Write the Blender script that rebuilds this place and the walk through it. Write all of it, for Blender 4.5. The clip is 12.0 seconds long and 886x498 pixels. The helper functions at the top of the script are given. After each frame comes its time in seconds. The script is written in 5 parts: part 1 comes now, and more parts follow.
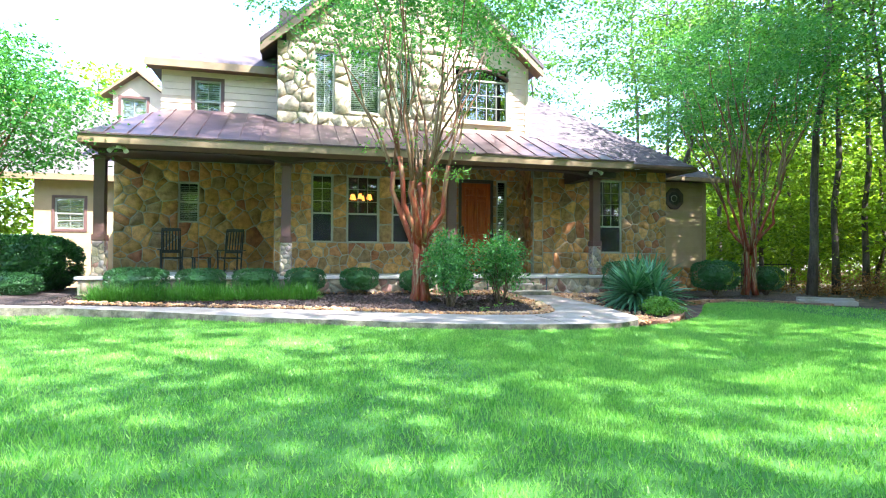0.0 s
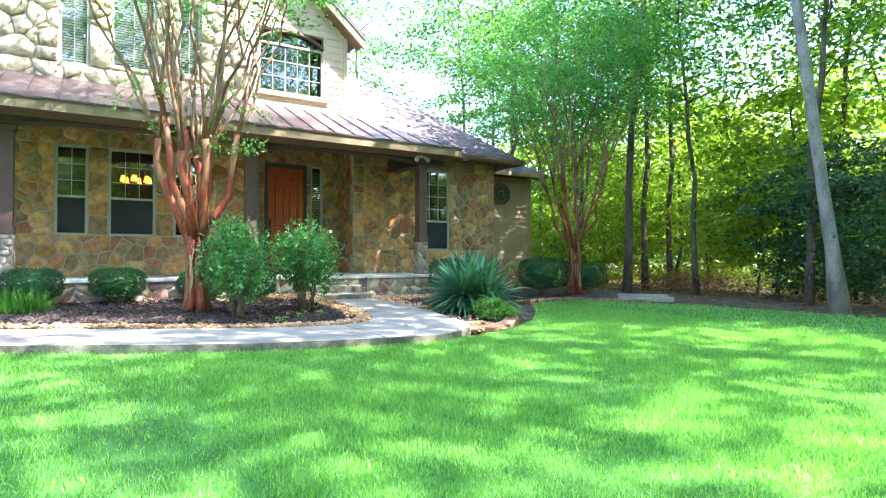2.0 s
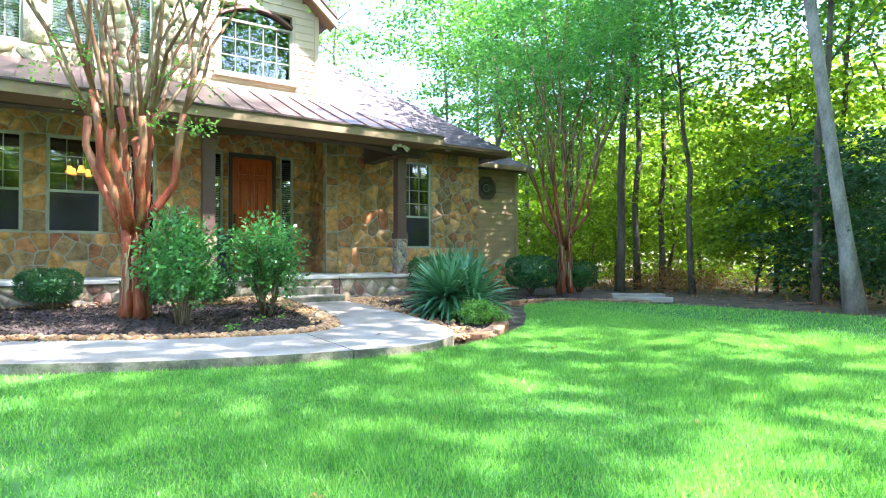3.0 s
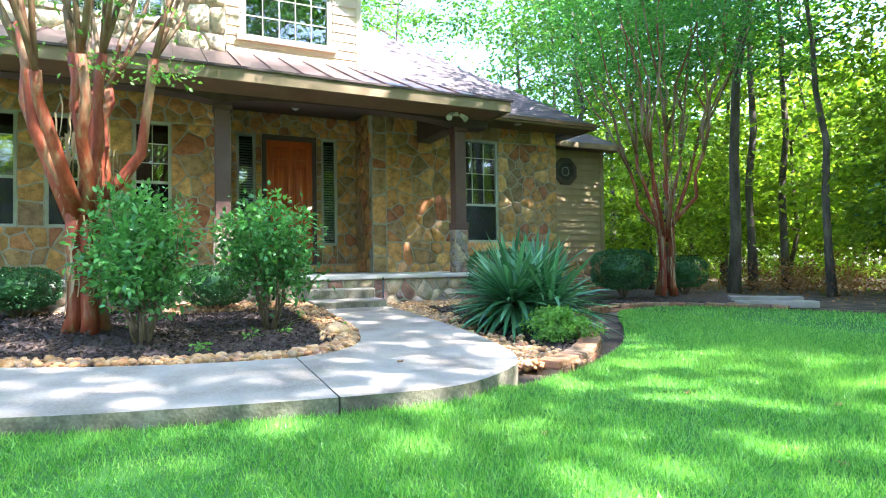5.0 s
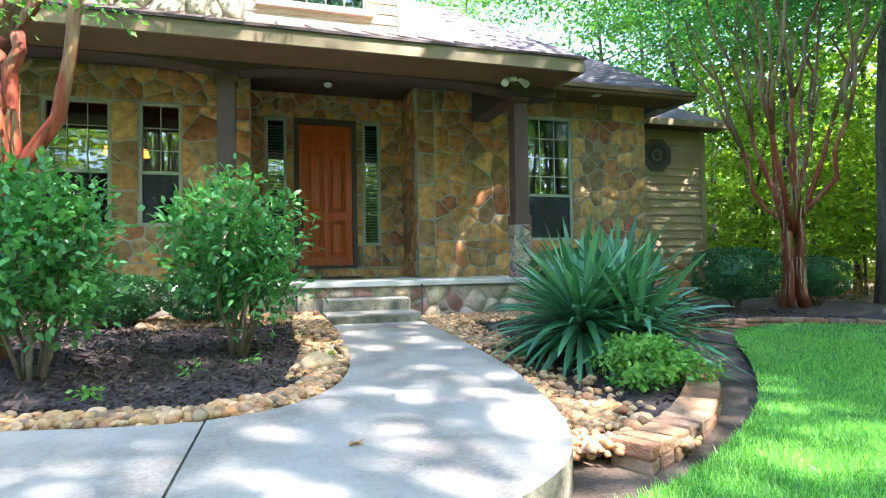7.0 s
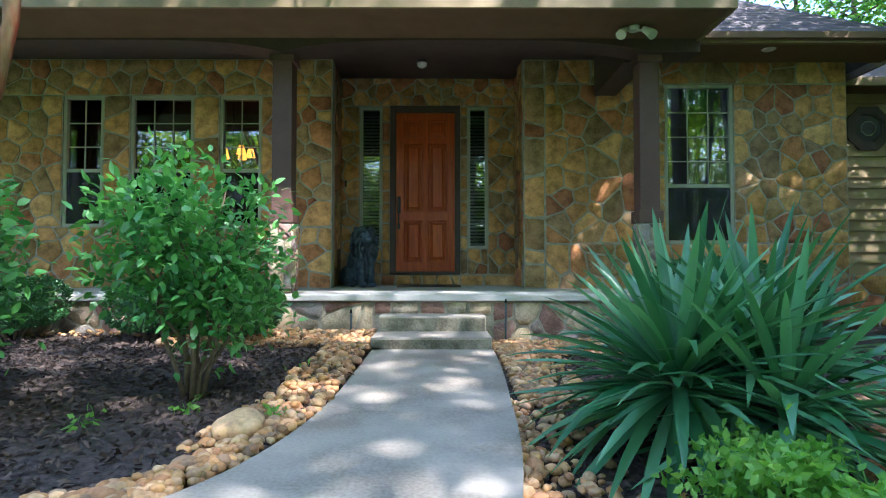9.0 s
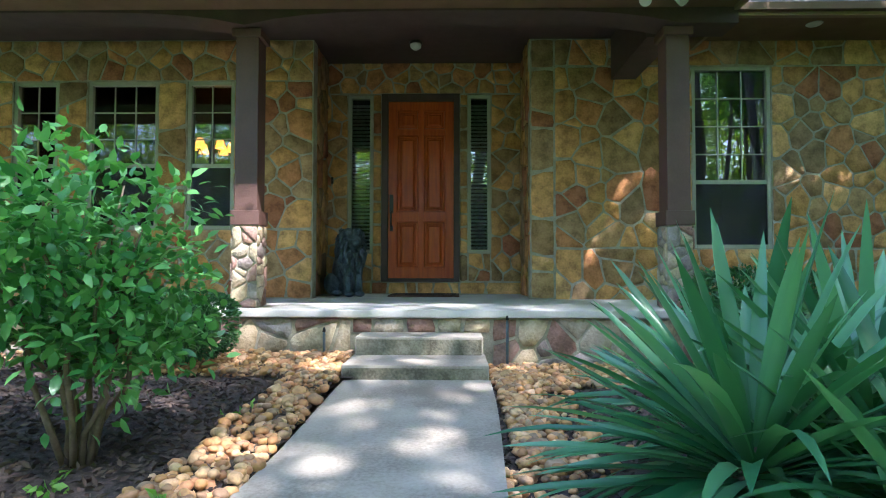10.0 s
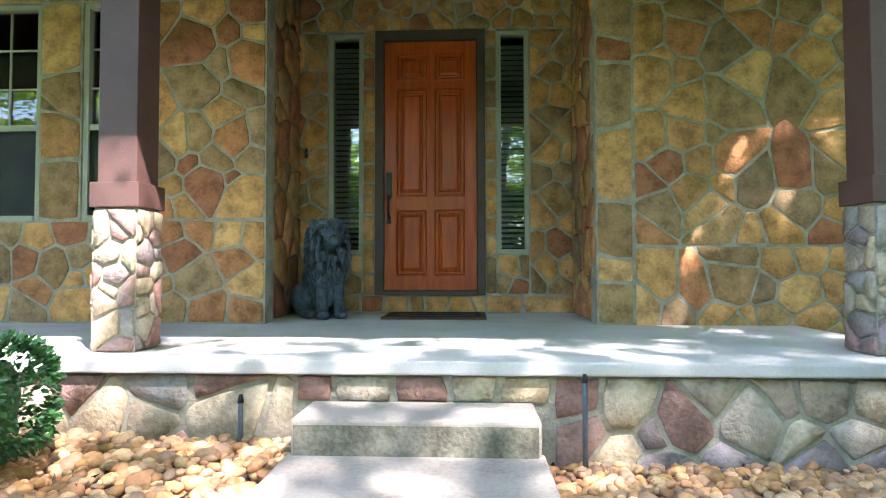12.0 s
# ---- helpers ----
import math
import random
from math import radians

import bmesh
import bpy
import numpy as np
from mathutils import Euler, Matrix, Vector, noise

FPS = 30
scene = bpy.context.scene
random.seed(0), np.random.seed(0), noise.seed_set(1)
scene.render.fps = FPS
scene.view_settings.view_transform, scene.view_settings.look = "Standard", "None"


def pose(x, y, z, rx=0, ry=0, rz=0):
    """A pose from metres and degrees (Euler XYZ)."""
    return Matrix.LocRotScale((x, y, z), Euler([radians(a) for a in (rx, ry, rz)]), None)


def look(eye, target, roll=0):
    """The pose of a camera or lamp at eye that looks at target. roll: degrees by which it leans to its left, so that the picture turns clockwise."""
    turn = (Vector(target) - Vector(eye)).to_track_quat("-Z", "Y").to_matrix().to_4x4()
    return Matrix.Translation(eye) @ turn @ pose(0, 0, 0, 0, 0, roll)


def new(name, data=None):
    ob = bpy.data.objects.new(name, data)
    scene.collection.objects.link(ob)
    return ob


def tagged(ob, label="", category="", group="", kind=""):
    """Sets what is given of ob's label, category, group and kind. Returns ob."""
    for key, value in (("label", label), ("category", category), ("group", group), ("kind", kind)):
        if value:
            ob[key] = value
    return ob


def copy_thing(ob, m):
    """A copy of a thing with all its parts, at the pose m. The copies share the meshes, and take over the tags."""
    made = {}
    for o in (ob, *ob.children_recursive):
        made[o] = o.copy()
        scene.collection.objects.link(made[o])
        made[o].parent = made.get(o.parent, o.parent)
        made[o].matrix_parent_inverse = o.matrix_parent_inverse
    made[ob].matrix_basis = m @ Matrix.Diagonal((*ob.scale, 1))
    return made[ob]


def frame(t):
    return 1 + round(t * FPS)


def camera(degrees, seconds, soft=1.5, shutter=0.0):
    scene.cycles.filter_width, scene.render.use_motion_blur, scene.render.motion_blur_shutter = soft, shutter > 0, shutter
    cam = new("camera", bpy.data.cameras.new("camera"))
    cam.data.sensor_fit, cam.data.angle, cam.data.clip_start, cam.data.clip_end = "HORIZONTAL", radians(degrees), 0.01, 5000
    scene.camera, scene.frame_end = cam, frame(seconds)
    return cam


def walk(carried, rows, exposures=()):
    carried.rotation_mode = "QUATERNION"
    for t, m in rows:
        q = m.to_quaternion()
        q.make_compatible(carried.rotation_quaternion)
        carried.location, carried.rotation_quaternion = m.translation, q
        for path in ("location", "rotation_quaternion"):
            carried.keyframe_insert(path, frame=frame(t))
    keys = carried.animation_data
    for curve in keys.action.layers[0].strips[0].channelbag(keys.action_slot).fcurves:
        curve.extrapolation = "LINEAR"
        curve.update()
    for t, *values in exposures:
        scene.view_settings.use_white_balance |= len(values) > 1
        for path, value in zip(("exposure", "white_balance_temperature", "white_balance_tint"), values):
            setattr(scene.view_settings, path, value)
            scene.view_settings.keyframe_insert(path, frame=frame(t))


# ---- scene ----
cam = camera(75.0, 12.0, soft=1.1)
PATH = [
    (0, (-0.833, -0.036, 1.112), (-0.323, 1.898, 1.143), 0.3),
    (0.5, (-0.557, 0.462, 1.094), (0.145, 2.335, 1.130), 0.3),
    (1, (-0.258, 0.939, 1.093), (0.615, 2.739, 1.130), 0.1),
    (1.5, (-0.011, 1.403, 1.071), (0.966, 3.148, 1.107), 0.1),
    (2, (0.300, 1.886, 1.036), (1.346, 3.590, 1.071), 0.1),
    (2.5, (0.582, 2.362, 1.009), (1.661, 4.045, 1.043), -0.0),
    (3, (0.966, 2.840, 0.998), (2.059, 4.515, 1.032), -0.2),
    (3.2, (1.139, 3.026, 1.006), (2.222, 4.706, 1.040), -0.2),
    (4.8, (2.340, 4.611, 0.894), (3.203, 6.414, 0.931), -0.8),
    (5, (2.457, 4.819, 0.877), (3.315, 6.624, 0.919), -0.8),
    (5.5, (2.765, 5.276, 0.896), (3.558, 7.112, 0.938), -0.8),
    (6, (3.071, 5.668, 0.883), (3.845, 7.511, 0.927), -0.8),
    (6.5, (3.414, 6.083, 0.880), (4.101, 7.961, 0.927), -0.8),
    (7, (3.701, 6.496, 0.871), (4.290, 8.406, 0.925), -0.9),
    (7.5, (3.958, 6.885, 0.887), (4.414, 8.832, 0.943), -0.9),
    (7.7, (4.040, 7.032, 0.892), (4.417, 8.995, 0.948), -0.8),
    (9.3, (5.178, 8.171, 0.962), (5.153, 10.169, 1.027), 0.1),
    (9.5, (5.203, 8.372, 0.964), (5.173, 10.371, 1.031), 0.1),
    (10, (5.235, 8.866, 1.059), (5.203, 10.865, 1.120), 0.1),
    (10.5, (5.231, 9.449, 1.083), (5.168, 11.447, 1.146), 0.0),
    (11, (5.249, 10.080, 1.099), (5.181, 12.078, 1.161), -0.1),
    (11.5, (5.209, 10.710, 1.095), (5.110, 12.706, 1.160), -0.1),
    (12, (5.200, 11.313, 1.124), (5.101, 13.309, 1.187), -0.1),
]
walk(cam, [(t, look(eye, target, roll)) for t, eye, target, roll in PATH], [(0.0, 2.85, 5850, 18), (3.0, 3.2, 5850, 18), (5.0, 3.08, 5850, 17), (7.5, 3.05, 5800, 16), (9.5, 2.5, 5600, 16), (10.5, 3.1, 5750, 19), (11.3, 3.3, 5850, 22), (12.0, 3.45, 5900, 24)])

# ---- light ----
world = bpy.data.worlds.new("world")
scene.world = world
world.use_nodes = True
wn = world.node_tree.nodes
sky = wn.new("ShaderNodeTexSky")
sky.sky_type, sky.sun_disc = "NISHITA", False
sky.sun_elevation, sky.sun_rotation = radians(54), radians(140)
world.node_tree.links.new(sky.outputs[0], wn["Background"].inputs[0])
wn["Background"].inputs[1].default_value = 0.15
sun = new("sun", bpy.data.lights.new("sun", "SUN"))
sun.data.energy, sun.data.angle, sun.data.color = 4.6, radians(0.6), (1.0, 0.95, 0.85)
sun.matrix_world = look((14, -17, 30), (0, 0, 0))

# ---- materials ----
def node(nt, kind, **ins):
    n = nt.nodes.new(kind)
    for k, v in ins.items():
        n.inputs[k].default_value = v
    return n


def rgba(c):
    return (c[0], c[1], c[2], 1.0)


def surface(name, c1, c2, scale=8.0, rough=0.8, bump=0.3, fine=60.0, metal=0.0, c3=None, rnd="", stretch=None):
    """Two scales of noise between colours, with relief; rnd: 'object' or 'island' varies whole pieces."""
    m = bpy.data.materials.new(name)
    m.use_nodes = True
    nt = m.node_tree
    b = nt.nodes["Principled BSDF"]
    b.inputs["Roughness"].default_value, b.inputs["Metallic"].default_value = rough, metal
    tc = nt.nodes.new("ShaderNodeTexCoord")
    src = tc.outputs["Object"]
    if stretch:
        mp = nt.nodes.new("ShaderNodeMapping")
        mp.inputs["Scale"].default_value = stretch
        nt.links.new(src, mp.inputs[0])
        src = mp.outputs[0]
    big = node(nt, "ShaderNodeTexNoise", Scale=scale, Detail=4.0)
    small = node(nt, "ShaderNodeTexNoise", Scale=fine, Detail=3.0)
    for n in (big, small):
        nt.links.new(src, n.inputs["Vector"])
    ramp = nt.nodes.new("ShaderNodeValToRGB")
    e = ramp.color_ramp.elements
    e[0].position, e[0].color, e[1].position, e[1].color = 0.32, rgba(c1), 0.68, rgba(c2)
    if c3:
        x = e.new(0.5)
        x.color = rgba(c3)
    add = node(nt, "ShaderNodeMath")
    add.operation = "MULTIPLY_ADD"
    nt.links.new(small.outputs[0], add.inputs[0])
    add.inputs[1].default_value = 0.45
    nt.links.new(big.outputs[0], add.inputs[2])
    sub = node(nt, "ShaderNodeMath")
    sub.operation = "SUBTRACT"
    sub.inputs[1].default_value = 0.22
    nt.links.new(add.outputs[0], sub.inputs[0])
    fac = sub.outputs[0]
    if rnd:
        if rnd == "object":
            r = nt.nodes.new("ShaderNodeObjectInfo").outputs["Random"]
        else:
            r = nt.nodes.new("ShaderNodeNewGeometry").outputs["Random Per Island"]
        mix = node(nt, "ShaderNodeMath")
        mix.operation = "MULTIPLY_ADD"
        mix.inputs[1].default_value = 0.42
        nt.links.new(fac, mix.inputs[0])
        sc = node(nt, "ShaderNodeMath")
        sc.operation = "MULTIPLY"
        sc.inputs[1].default_value = 0.6
        nt.links.new(r, sc.inputs[0])
        nt.links.new(sc.outputs[0], mix.inputs[2])
        fac = mix.outputs[0]
        e[0].position, e[len(e) - 1].position = 0.05, 0.85
    nt.links.new(fac, ramp.inputs[0])
    nt.links.new(ramp.outputs[0], b.inputs["Base Color"])
    if bump:
        bp = node(nt, "ShaderNodeBump", Strength=bump, Distance=0.02)
        nt.links.new(add.outputs[0], bp.inputs["Height"])
        nt.links.new(bp.outputs[0], b.inputs["Normal"])
    return m


def palette(name, colours, rnd, rough=0.85, bump=0.7, fine=45.0):
    """Stone: each piece takes one colour of the palette, mottled by noise."""
    m = surface(name, (0.12, 0.1, 0.07), (0.82, 0.84, 0.86), 7.0, rough, bump, fine, c3=(0.52, 0.5, 0.44))
    nt = m.node_tree
    b = nt.nodes["Principled BSDF"]
    old = b.inputs["Base Color"].links[0].from_socket
    if rnd == "object":
        r = nt.nodes.new("ShaderNodeObjectInfo").outputs["Random"]
    else:
        r = nt.nodes.new("ShaderNodeNewGeometry").outputs["Random Per Island"]
    ramp = nt.nodes.new("ShaderNodeValToRGB")
    ramp.color_ramp.interpolation = "CONSTANT"
    e = ramp.color_ramp.elements
    while len(e) < len(colours):
        e.new(0.5)
    for i, c in enumerate(colours):
        e[i].position, e[i].color = i / len(colours), rgba(c)
    nt.links.new(r, ramp.inputs[0])
    mix = nt.nodes.new("ShaderNodeMixRGB")
    mix.blend_type = "MULTIPLY"
    mix.inputs[0].default_value = 1.0
    gain = nt.nodes.new("ShaderNodeMixRGB")
    gain.blend_type = "ADD"
    gain.inputs[0].default_value = 1.0
    gain.inputs[2].default_value = (0.5, 0.5, 0.5, 1)
    nt.links.new(old, gain.inputs[1])
    nt.links.new(ramp.outputs[0], mix.inputs[1])
    nt.links.new(gain.outputs[0], mix.inputs[2])
    nt.links.new(mix.outputs[0], b.inputs["Base Color"])
    return m


def leafy(name, c1, c2, through_light=0.4, rough=0.45, piece=False):
    m = bpy.data.materials.new(name)
    m.use_nodes = True
    nt = m.node_tree
    b = nt.nodes["Principled BSDF"]
    b.inputs["Roughness"].default_value = rough
    r = nt.nodes.new("ShaderNodeObjectInfo").outputs["Random"] if piece else nt.nodes.new("ShaderNodeNewGeometry").outputs["Random Per Island"]
    ramp = nt.nodes.new("ShaderNodeValToRGB")
    e = ramp.color_ramp.elements
    e[0].color, e[1].color = rgba(c1), rgba(c2)
    nt.links.new(r, ramp.inputs[0])
    nt.links.new(ramp.outputs[0], b.inputs["Base Color"])
    tr = nt.nodes.new("ShaderNodeBsdfTranslucent")
    gain = nt.nodes.new("ShaderNodeMixRGB")
    gain.blend_type = "MULTIPLY"
    gain.inputs[0].default_value = 1.0
    gain.inputs[2].default_value = (1.5, 1.6, 0.7, 1)
    nt.links.new(ramp.outputs[0], gain.inputs[1])
    nt.links.new(gain.outputs[0], tr.inputs[0])
    mix = nt.nodes.new("ShaderNodeMixShader")
    mix.inputs[0].default_value = through_light
    nt.links.new(b.outputs[0], mix.inputs[1])
    nt.links.new(tr.outputs[0], mix.inputs[2])
    nt.links.new(mix.outputs[0], nt.nodes["Material Output"].inputs[0])
    return m


def glow(name, colour, strength):
    m = bpy.data.materials.new(name)
    m.use_nodes = True
    b = m.node_tree.nodes["Principled BSDF"]
    b.inputs["Base Color"].default_value = rgba(colour)
    b.inputs["Emission Color"].default_value = rgba(colour)
    b.inputs["Emission Strength"].default_value = strength
    return m


def glazing():
    m = bpy.data.materials.new("glass")
    m.use_nodes = True
    nt = m.node_tree
    nt.nodes.remove(nt.nodes["Principled BSDF"])
    tr = nt.nodes.new("ShaderNodeBsdfTransparent")
    tr.inputs[0].default_value = (0.75, 0.8, 0.78, 1)
    gl = nt.nodes.new("ShaderNodeBsdfGlossy")
    gl.inputs["Roughness"].default_value = 0.01
    fr = node(nt, "ShaderNodeFresnel", IOR=2.05)
    mix = nt.nodes.new("ShaderNodeMixShader")
    nt.links.new(fr.outputs[0], mix.inputs[0])
    nt.links.new(tr.outputs[0], mix.inputs[1])
    nt.links.new(gl.outputs[0], mix.inputs[2])
    nt.links.new(mix.outputs[0], nt.nodes["Material Output"].inputs[0])
    return m


GLASS = glazing()


def mesh_screen():
    """Dark insect screen: fine mesh that lets half of the light by."""
    m = bpy.data.materials.new("insect_screen")
    m.use_nodes = True
    nt = m.node_tree
    b = nt.nodes["Principled BSDF"]
    b.inputs["Base Color"].default_value, b.inputs["Roughness"].default_value = (0.03, 0.032, 0.034, 1), 0.7
    tr = nt.nodes.new("ShaderNodeBsdfTransparent")
    mix = nt.nodes.new("ShaderNodeMixShader")
    mix.inputs[0].default_value = 0.6
    nt.links.new(tr.outputs[0], mix.inputs[1])
    nt.links.new(b.outputs[0], mix.inputs[2])
    nt.links.new(mix.outputs[0], nt.nodes["Material Output"].inputs[0])
    return m


SCREEN = mesh_screen()
STONES = [(0.478, 0.243, 0.077), (0.376, 0.188, 0.065), (0.55, 0.287, 0.103), (0.29, 0.17, 0.073), (0.434, 0.188, 0.073), (0.362, 0.22, 0.094), (0.507, 0.264, 0.094), (0.319, 0.121, 0.056), (0.246, 0.154, 0.077), (0.579, 0.33, 0.129), (0.405, 0.209, 0.069), (0.333, 0.209, 0.103)]
PALE = [(0.42, 0.33, 0.22), (0.36, 0.28, 0.2), (0.32, 0.2, 0.17), (0.28, 0.25, 0.23), (0.45, 0.37, 0.26), (0.3, 0.17, 0.14), (0.38, 0.32, 0.25), (0.25, 0.2, 0.19)]
STONE = palette("wall_stone", STONES, "object")
STONE_FAR = palette("wall_stone_joined", STONES, "island")
STONE_PALE = palette("rubble_stone", PALE, "object", bump=1.0)
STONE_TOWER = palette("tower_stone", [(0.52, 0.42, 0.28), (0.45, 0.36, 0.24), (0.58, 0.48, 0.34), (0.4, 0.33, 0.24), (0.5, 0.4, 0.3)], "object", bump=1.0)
MORTAR = surface("mortar", (0.26, 0.235, 0.18), (0.42, 0.385, 0.3), 9, 0.95, 0.7)
CONCRETE = surface("porch_concrete", (0.48, 0.46, 0.42), (0.6, 0.58, 0.53), 2.2, 0.85, 0.15, 90)
WALKCON = surface("walk_concrete", (0.25, 0.205, 0.165), (0.42, 0.365, 0.305), 1.9, 0.88, 0.35, 55, c3=(0.355, 0.305, 0.25))
DARK_CONCRETE = surface("dark_concrete", (0.1, 0.09, 0.062), (0.3, 0.27, 0.2), 7, 0.92, 0.7, 50, c3=(0.19, 0.17, 0.12))
BROWN = surface("dark_brown_paint", (0.055, 0.034, 0.03), (0.075, 0.047, 0.042), 6, 0.6, 0.1)
BROWN_RED = surface("column_brown_paint", (0.1, 0.05, 0.04), (0.125, 0.064, 0.052), 5, 0.55, 0.1)
TAN = surface("tan_siding_paint", (0.36, 0.25, 0.13), (0.41, 0.29, 0.155), 4, 0.65, 0.15)
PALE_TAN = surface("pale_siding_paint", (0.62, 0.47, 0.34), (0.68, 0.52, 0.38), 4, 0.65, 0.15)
FASCIA = surface("fascia_paint", (0.21, 0.145, 0.075), (0.245, 0.175, 0.092), 5, 0.6, 0.1)
SOFFIT = surface("soffit_paint", (0.13, 0.072, 0.035), (0.16, 0.092, 0.046), 5, 0.7, 0.1)
METAL = surface("metal_roof", (0.11, 0.07, 0.068), (0.16, 0.11, 0.105), 3, 0.42, 0.08, 25, metal=0.35)
SHINGLE = surface("shingle", (0.07, 0.058, 0.062), (0.15, 0.122, 0.125), 10, 0.95, 0.6, 80, rnd="object")
SHINGLE_J = surface("shingle_joined", (0.07, 0.058, 0.062), (0.15, 0.122, 0.125), 10, 0.95, 0.6, 80, rnd="island")
FRAME = surface("window_frame_paint", (0.33, 0.33, 0.26), (0.39, 0.39, 0.31), 6, 0.5, 0.05)
BLIND = surface("blind_slat", (0.66, 0.68, 0.62), (0.74, 0.75, 0.7), 3, 0.5, 0.05)
DOORWOOD = surface("door_wood", (0.34, 0.043, 0.004), (0.5, 0.092, 0.008), 3.0, 0.35, 0.12, 40, stretch=(9, 9, 0.8))
BLACK = surface("black_metal", (0.012, 0.012, 0.014), (0.03, 0.03, 0.032), 14, 0.4, 0.1, metal=0.4)
BLUEBLACK = surface("statue_cast", (0.02, 0.035, 0.05), (0.1, 0.14, 0.17), 16, 0.5, 0.9, 70)
BLACKWOOD = surface("black_painted_wood", (0.012, 0.012, 0.018), (0.022, 0.022, 0.03), 8, 0.45, 0.1)
# near-black: the gloom of the rooms is painted into this colour
ROOM = surface("painted_room_gloom", (0.03, 0.027, 0.022), (0.045, 0.04, 0.032), 2, 0.9, 0.0)
MULCH = surface("mulch", (0.03, 0.02, 0.018), (0.11, 0.077, 0.066), 22, 0.95, 1.0, 120, c3=(0.06, 0.042, 0.037))
SOIL = surface("leaf_litter_soil", (0.05, 0.033, 0.022), (0.2, 0.13, 0.085), 3.0, 0.95, 0.8, 60, c3=(0.1, 0.068, 0.046))
TURF = surface("turf", (0.04, 0.13, 0.015), (0.08, 0.24, 0.03), 2.5, 0.9, 0.5, 90)
BARK = surface("grey_brown_bark", (0.06, 0.045, 0.033), (0.16, 0.125, 0.095), 7, 0.95, 1.0, 40, stretch=(1, 1, 0.25))
BARK_PALE = surface("pale_bark", (0.16, 0.14, 0.12), (0.34, 0.3, 0.26), 5, 0.9, 0.7, 40, stretch=(1, 1, 0.4))
MYRTLE = surface("peeling_red_bark", (0.17, 0.024, 0.007), (0.27, 0.15, 0.07), 6.5, 0.65, 0.9, 36, c3=(0.25, 0.045, 0.01), stretch=(1, 1, 0.2))
PEEL = surface("loose_bark_strip", (0.2, 0.13, 0.07), (0.42, 0.31, 0.17), 14, 0.8, 0.4, 60, rnd="island")
MYRTLE_UP = surface("pale_tan_bark", (0.18, 0.045, 0.018), (0.28, 0.2, 0.12), 4.5, 0.65, 0.4, 30, c3=(0.2, 0.11, 0.055), stretch=(1, 1, 0.2))
STEM = surface("shrub_stem", (0.12, 0.085, 0.05), (0.22, 0.16, 0.1), 12, 0.85, 0.4)
GRASS = leafy("grass_blade", (0.075, 0.28, 0.04), (0.36, 0.6, 0.15), 0.4, 0.42)
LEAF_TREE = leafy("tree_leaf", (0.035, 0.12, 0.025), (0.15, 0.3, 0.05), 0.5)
# wood leaves with sunlight, then shade, put into the base colour
LEAF_SUN_TINT = leafy("wood_leaf_painted_sun", (0.1, 0.18, 0.012), (0.31, 0.42, 0.035), 0.55)
LEAF_SHADE_TINT = leafy("wood_leaf_painted_shade", (0.012, 0.05, 0.018), (0.04, 0.12, 0.035), 0.3)
LEAF_MYRTLE = leafy("myrtle_leaf", (0.04, 0.16, 0.04), (0.11, 0.3, 0.06), 0.48)
LEAF_SHRUB = leafy("shrub_leaf", (0.045, 0.18, 0.05), (0.17, 0.42, 0.12), 0.3, 0.32)
LEAF_BOX = leafy("clipped_leaf", (0.02, 0.08, 0.03), (0.06, 0.18, 0.05), 0.2, 0.4)
LEAF_LIRIOPE = leafy("border_grass_blade", (0.05, 0.17, 0.02), (0.11, 0.3, 0.04), 0.35)
LEAF_YUCCA = leafy("yucca_blade", (0.022, 0.115, 0.045), (0.17, 0.38, 0.21), 0.22, 0.28, True)
LEAF_LIME = leafy("lime_leaf", (0.1, 0.26, 0.04), (0.24, 0.46, 0.1), 0.38)
LEAF_DRY = leafy("dry_leaf", (0.2, 0.07, 0.02), (0.4, 0.2, 0.08), 0.2)
PEBBLE = palette("river_stone", [(0.49, 0.253, 0.1), (0.583, 0.325, 0.146), (0.396, 0.199, 0.087), (0.35, 0.225, 0.139), (0.642, 0.406, 0.219), (0.443, 0.217, 0.106), (0.303, 0.18, 0.106), (0.537, 0.333, 0.186)], "object", rough=0.7, bump=0.4)
PEBBLE_J = palette("river_stone_joined", [(0.49, 0.253, 0.1), (0.583, 0.325, 0.146), (0.396, 0.199, 0.087), (0.35, 0.225, 0.139), (0.642, 0.406, 0.219), (0.443, 0.217, 0.106), (0.303, 0.18, 0.106), (0.537, 0.333, 0.186)], "island", rough=0.7, bump=0.4)
EDGE = palette("edging_stone", [(0.27, 0.12, 0.06), (0.3, 0.17, 0.09), (0.22, 0.13, 0.085), (0.32, 0.2, 0.12)], "object", bump=1.0)
MATTING = surface("coir_mat", (0.06, 0.03, 0.02), (0.13, 0.07, 0.04), 40, 0.95, 0.8, 160)
MAT_DARK = surface("mat_lettering", (0.015, 0.01, 0.009), (0.03, 0.02, 0.016), 40, 0.95, 0.5)
SHADE = glow("lamp_shade", (1.0, 0.3, 0.04), 0.9)
WHITEMETAL = surface("white_metal", (0.6, 0.6, 0.56), (0.7, 0.7, 0.66), 5, 0.4, 0.05)

# ---- mesh helpers ----
def part(name, bm, material, parent=None, label=""):
    """Links a bmesh as one mesh object, under a thing if one is given."""
    me = bpy.data.meshes.new(name)
    bm.normal_update()
    bm.to_mesh(me)
    bm.free()
    me.materials.append(material)
    ob = new(name, me)
    ob.parent = parent
    return tagged(ob, label)


def thing(name, label, category, group="", at=(0, 0, 0), kind=""):
    ob = new(name)
    ob.location = at
    return tagged(ob, label, category, group, kind)


